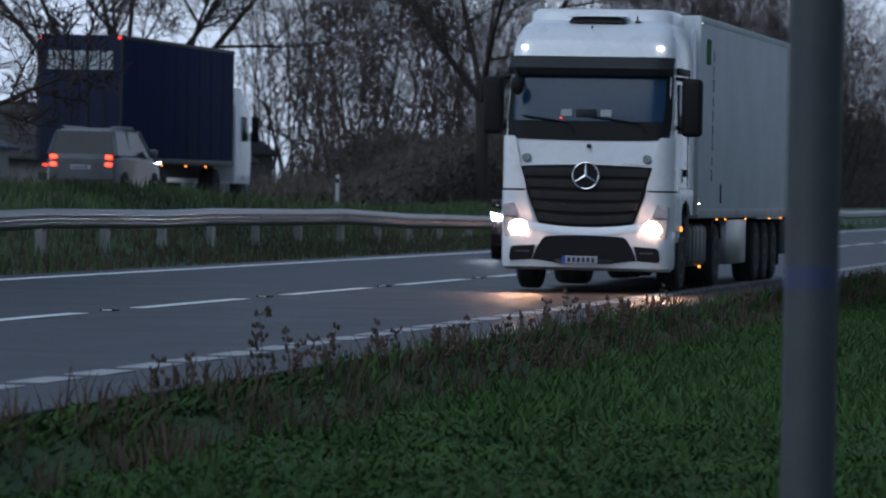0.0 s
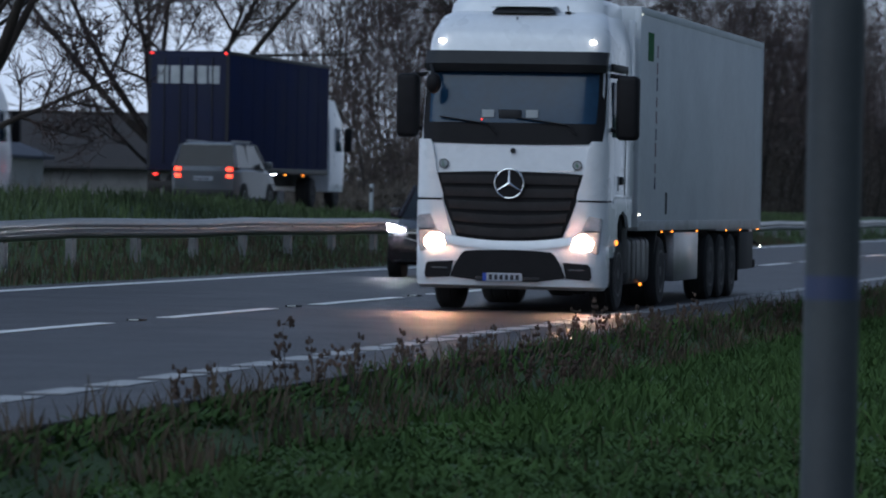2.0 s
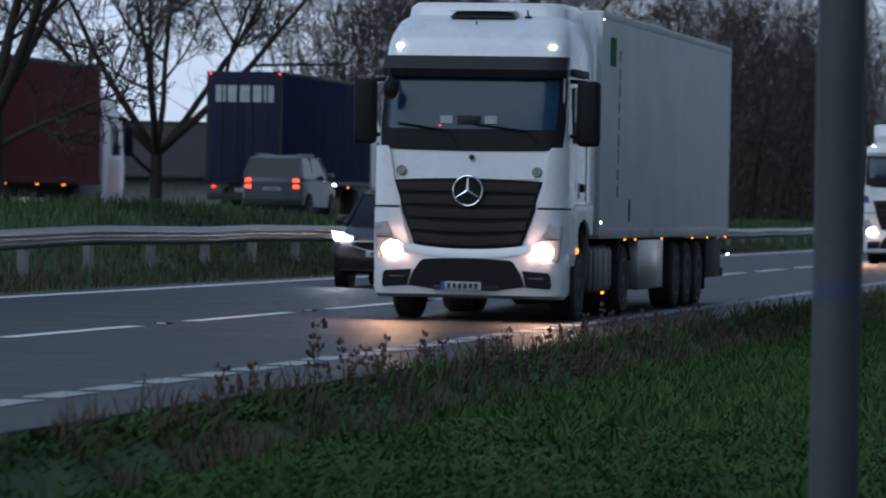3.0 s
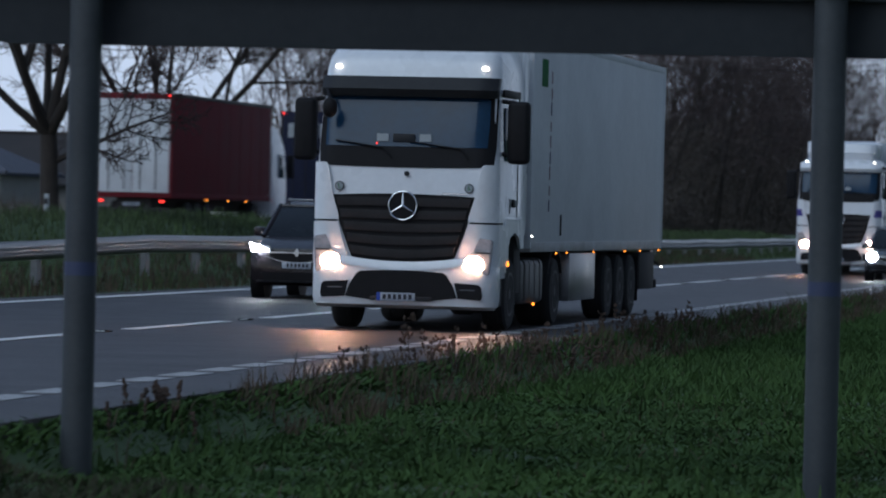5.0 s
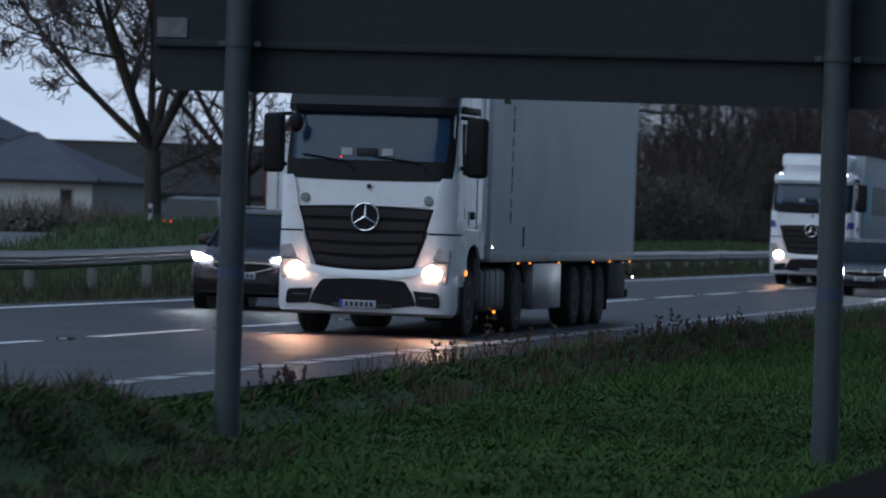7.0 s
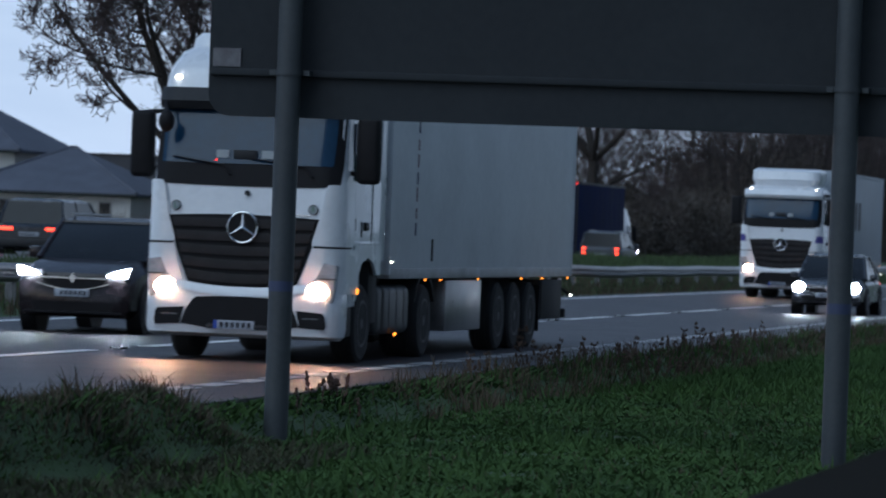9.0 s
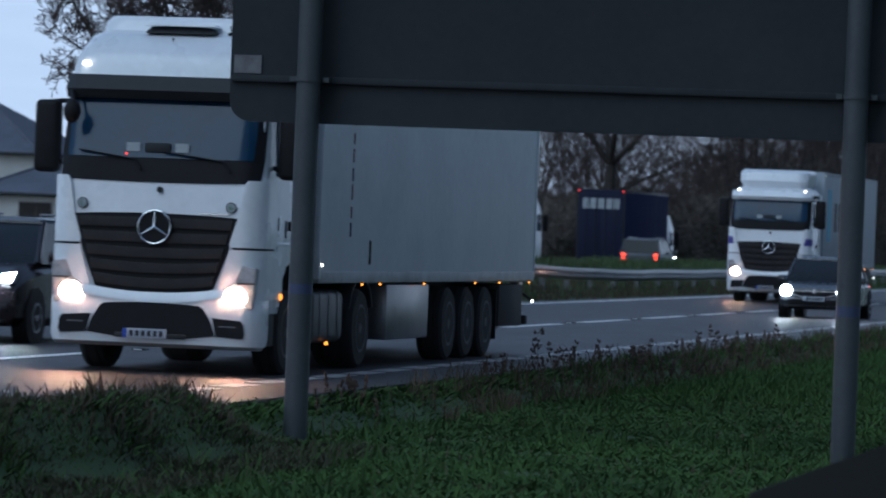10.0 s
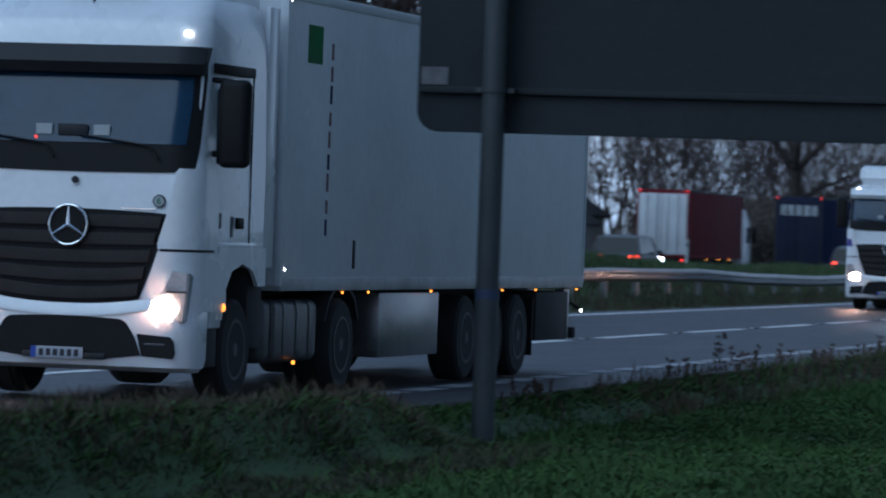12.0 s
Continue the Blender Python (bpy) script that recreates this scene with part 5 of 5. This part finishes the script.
# ---- traffic ----
lorry = build_artic("plain")
lorry_wheels = WHEELS[:]
WHEELS.clear()
second = build_artic("curtain")
second_wheels = WHEELS[:]
WHEELS.clear()
suv = build_car("black_suv", "black sport utility car with bright headlamps and chrome trim", M_CARBLACK, 4.5, 1.84, 1.72, "suv")
suv_wheels = WHEELS[:]
WHEELS.clear()
follower = build_car("dark_car", "dark car with dazzling cold white headlamps", M_CARGREY, 4.4, 1.80, 1.50, "saloon")
follower_wheels = WHEELS[:]
WHEELS.clear()
navy = build_rear_lorry("navy_lorry", "navy blue curtain-sided lorry with pale lettering on the rear", M_NAVY, M_NAVYDARK, True)
navy_wheels = WHEELS[:]
WHEELS.clear()
red = build_rear_lorry("red_lorry", "red curtain-sided lorry with white rear doors", M_RED, M_WHITEBOX, False)
red_wheels = WHEELS[:]
WHEELS.clear()
offroader = build_car("silver_offroader", "silver boxy four-wheel-drive car with red brake lamps", M_CARSILVER, 4.6, 1.90, 1.86, "suv")
offroader_wheels = WHEELS[:]
WHEELS.clear()
hatch = build_car("pale_hatchback", "pale hatchback with glowing red brake lamps", M_CARSILVER, 4.2, 1.80, 1.55, "hatch")
hatch_wheels = WHEELS[:]
WHEELS.clear()
estate = build_car("grey_estate", "dark grey estate car with glowing red brake lamps", M_CARGREY, 4.5, 1.82, 1.58, "hatch")
estate_wheels = WHEELS[:]
WHEELS.clear()

build_grass()
build_weeds()


def track(rows, t):
    """Place along the road at t by a smooth curve through the rows."""
    ts, ys = [r[0] for r in rows], [r[1] for r in rows]
    i = max(0, min(len(ts) - 2, next((k for k in range(len(ts) - 1) if t <= ts[k + 1]), len(ts) - 2)))

    def slope(k):
        a, b = max(0, k - 1), min(len(ts) - 1, k + 1)
        return (ys[b] - ys[a]) / (ts[b] - ts[a])
    h = ts[i + 1] - ts[i]
    s = (t - ts[i]) / h
    return ((2 * s ** 3 - 3 * s ** 2 + 1) * ys[i] + (s ** 3 - 2 * s ** 2 + s) * h * slope(i)
            + (-2 * s ** 3 + 3 * s ** 2) * ys[i + 1] + (s ** 3 - s ** 2) * h * slope(i + 1))


LORRY = [(0, 3.16, 78.57, 0.025, -0.02), (0.5, 3.035, 76.86, 0.009, -0.01), (1, 2.916, 75.37, 0.0, 0.06), (1.5, 2.80, 73.85, -0.007, 0.14), (2, 2.78, 72.10, -0.01, 0.20),
         (2.5, 2.71, 70.66, -0.028, 0.25), (3, 2.745, 68.72, -0.01, 0.25), (5, 2.865, 60.80, -0.004, 0.10), (5.5, 2.695, 59.57, -0.005, 0.13), (6, 2.527, 58.41, -0.011, 0.19),
         (6.5, 2.357, 57.11, -0.02, 0.25), (7, 2.225, 55.43, -0.015, 0.29), (9, 2.393, 45.44, -0.009, 0.18), (9.5, 2.519, 42.55, 0.0, 0.10), (10, 2.551, 39.90, -0.006, 0.01),
         (10.5, 2.602, 37.37, -0.003, -0.09), (11, 2.663, 34.68, 0.01, -0.19), (11.5, 2.661, 32.31, 0.015, -0.28), (12, 2.684, 29.81, 0.015, -0.32)]
SECOND = [(0, 165.7), (1.5, 151.5), (3, 140.9), (5, 135.9), (5.5, 134.7), (6, 133.3), (7, 130.2), (9, 128.4), (10, 124.5), (10.5, 121.7), (11, 118.8), (12, 113.2)]
SECOND_X = [(0, 1.9), (1.5, 1.8), (3, 1.6), (5, 1.2), (5.5, 0.75), (6, 0.3), (7, -0.6), (9, -2.1), (10, -2.4), (10.5, -2.45), (11, -2.45), (12, -2.5)]
SUV = [(0, 108.2), (0.5, 104.3), (1, 100.7), (1.5, 97.3), (2, 94.3), (3, 89.1), (5, 79.4), (6, 73.8), (7, 68.0), (9, 55.2), (10, 48.5), (12, 35.0)]
FOLLOWER = [(0, 175.2), (3, 140.9), (5, 124.1), (6, 114.8), (9, 100.8), (9.5, 100.5), (10, 98), (10.5, 96), (11, 94.1), (11.5, 91.8), (12, 88.7)]
FOLLOWER_X = [(0, 3.2), (3, 3.5), (5, 4), (6, 3.6), (9, 2.8), (9.5, 2.6), (10, 2.5), (10.5, 2.45), (11, 2.35), (11.5, 2.3), (12, 2.3)]
NAVY = [(0, 139.5), (1, 142.8), (2, 147.4), (3, 154.9), (5, 170), (8, 200), (10, 221.5), (10.5, 222.0), (11, 222.3), (11.5, 222.9), (12, 225.5)]
RED = [(0, 94), (1.5, 104), (2.5, 113.1), (3, 117.9), (4.8, 135.6), (5, 137.5), (5.5, 141.3), (6, 145.1), (7, 153), (9, 178), (11, 195.6), (11.5, 198.3), (12, 199.8)]
OFFROADER = [(0, 124.3), (1, 128.4), (2, 133.4), (3, 141.0), (5, 154), (8, 175), (10, 187), (11, 190.7), (12, 194)]
HATCH = [(0, 72), (3, 87), (5.5, 104.8), (6, 109.5), (7, 118.2), (9, 128.5), (11.5, 141.5), (12, 143.5)]
ESTATE = [(0, 58), (5, 80), (8.8, 97.8), (9.5, 101.4), (12, 114)]
TIMES = [i * 0.5 for i in range(25)]


def drive(vehicle, wheels, rows, x, away, lift=((0, 0.0), (12, 0.0))):
    """Key a vehicle along the road, and the turn of its wheels on it."""
    def place(t):
        y = track(rows, t)
        return pose(x if not isinstance(x, list) else track(x, t), y, (far_z(y) if away else 0.0) + track(lift, t), 0, 0, 180 if away else 0)
    walk(vehicle, [(t, place(t)) for t in TIMES])
    roll(wheels, rows)


def roll(wheels, rows):
    """Turn the wheels by the way that their vehicle has gone."""
    start, n = track(rows, 0), 120
    for ob, wx, wy, r in wheels:
        turns = []
        for i in range(n + 1):
            t = 12.0 * i / n
            gone = abs(track(rows, t) - start)
            turns.append((t, pose(wx, wy, r, math.degrees(gone / r), 0, 0)))
        walk(ob, turns)


def motions():
    walk(lorry, [(t, pose(x, y, z, 0, 0, yaw)) for t, x, y, z, yaw in LORRY])
    roll(lorry_wheels, [(row[0], row[2]) for row in LORRY])
    drive(second, second_wheels, SECOND, SECOND_X, False)
    drive(suv, suv_wheels, SUV, -2.7, False)
    drive(follower, follower_wheels, FOLLOWER, FOLLOWER_X, False)
    drive(navy, navy_wheels, NAVY, [(0, -21.25), (3, -21.25), (8, -24.2), (10, -25), (12, -25)], True, [(0, 0.22), (3, 0.30), (8, 0.0), (12, 0.0)])
    drive(red, red_wheels, RED, [(0, -21.25), (6, -21.25), (11, -27), (12, -27)], True, [(0, 0.0), (5, 0.0), (6, -0.25), (9, 0.0), (12, 0.0)])
    drive(offroader, offroader_wheels, [(t, y + 4.6) for t, y in OFFROADER], -17.0, True, [(0, 0.25), (3, 0.25), (8, 0.0), (12, 0.0)])
    drive(hatch, hatch_wheels, [(t, y + 4.2) for t, y in HATCH], -16.9, True, [(0, 0.0), (3, 0.0), (6, -0.20), (7, -0.22), (11, -0.36), (12, -0.40)])
    drive(estate, estate_wheels, [(t, y + 4.5) for t, y in ESTATE], -16.9, True, [(0, -0.1), (12, -0.2)])


motions()
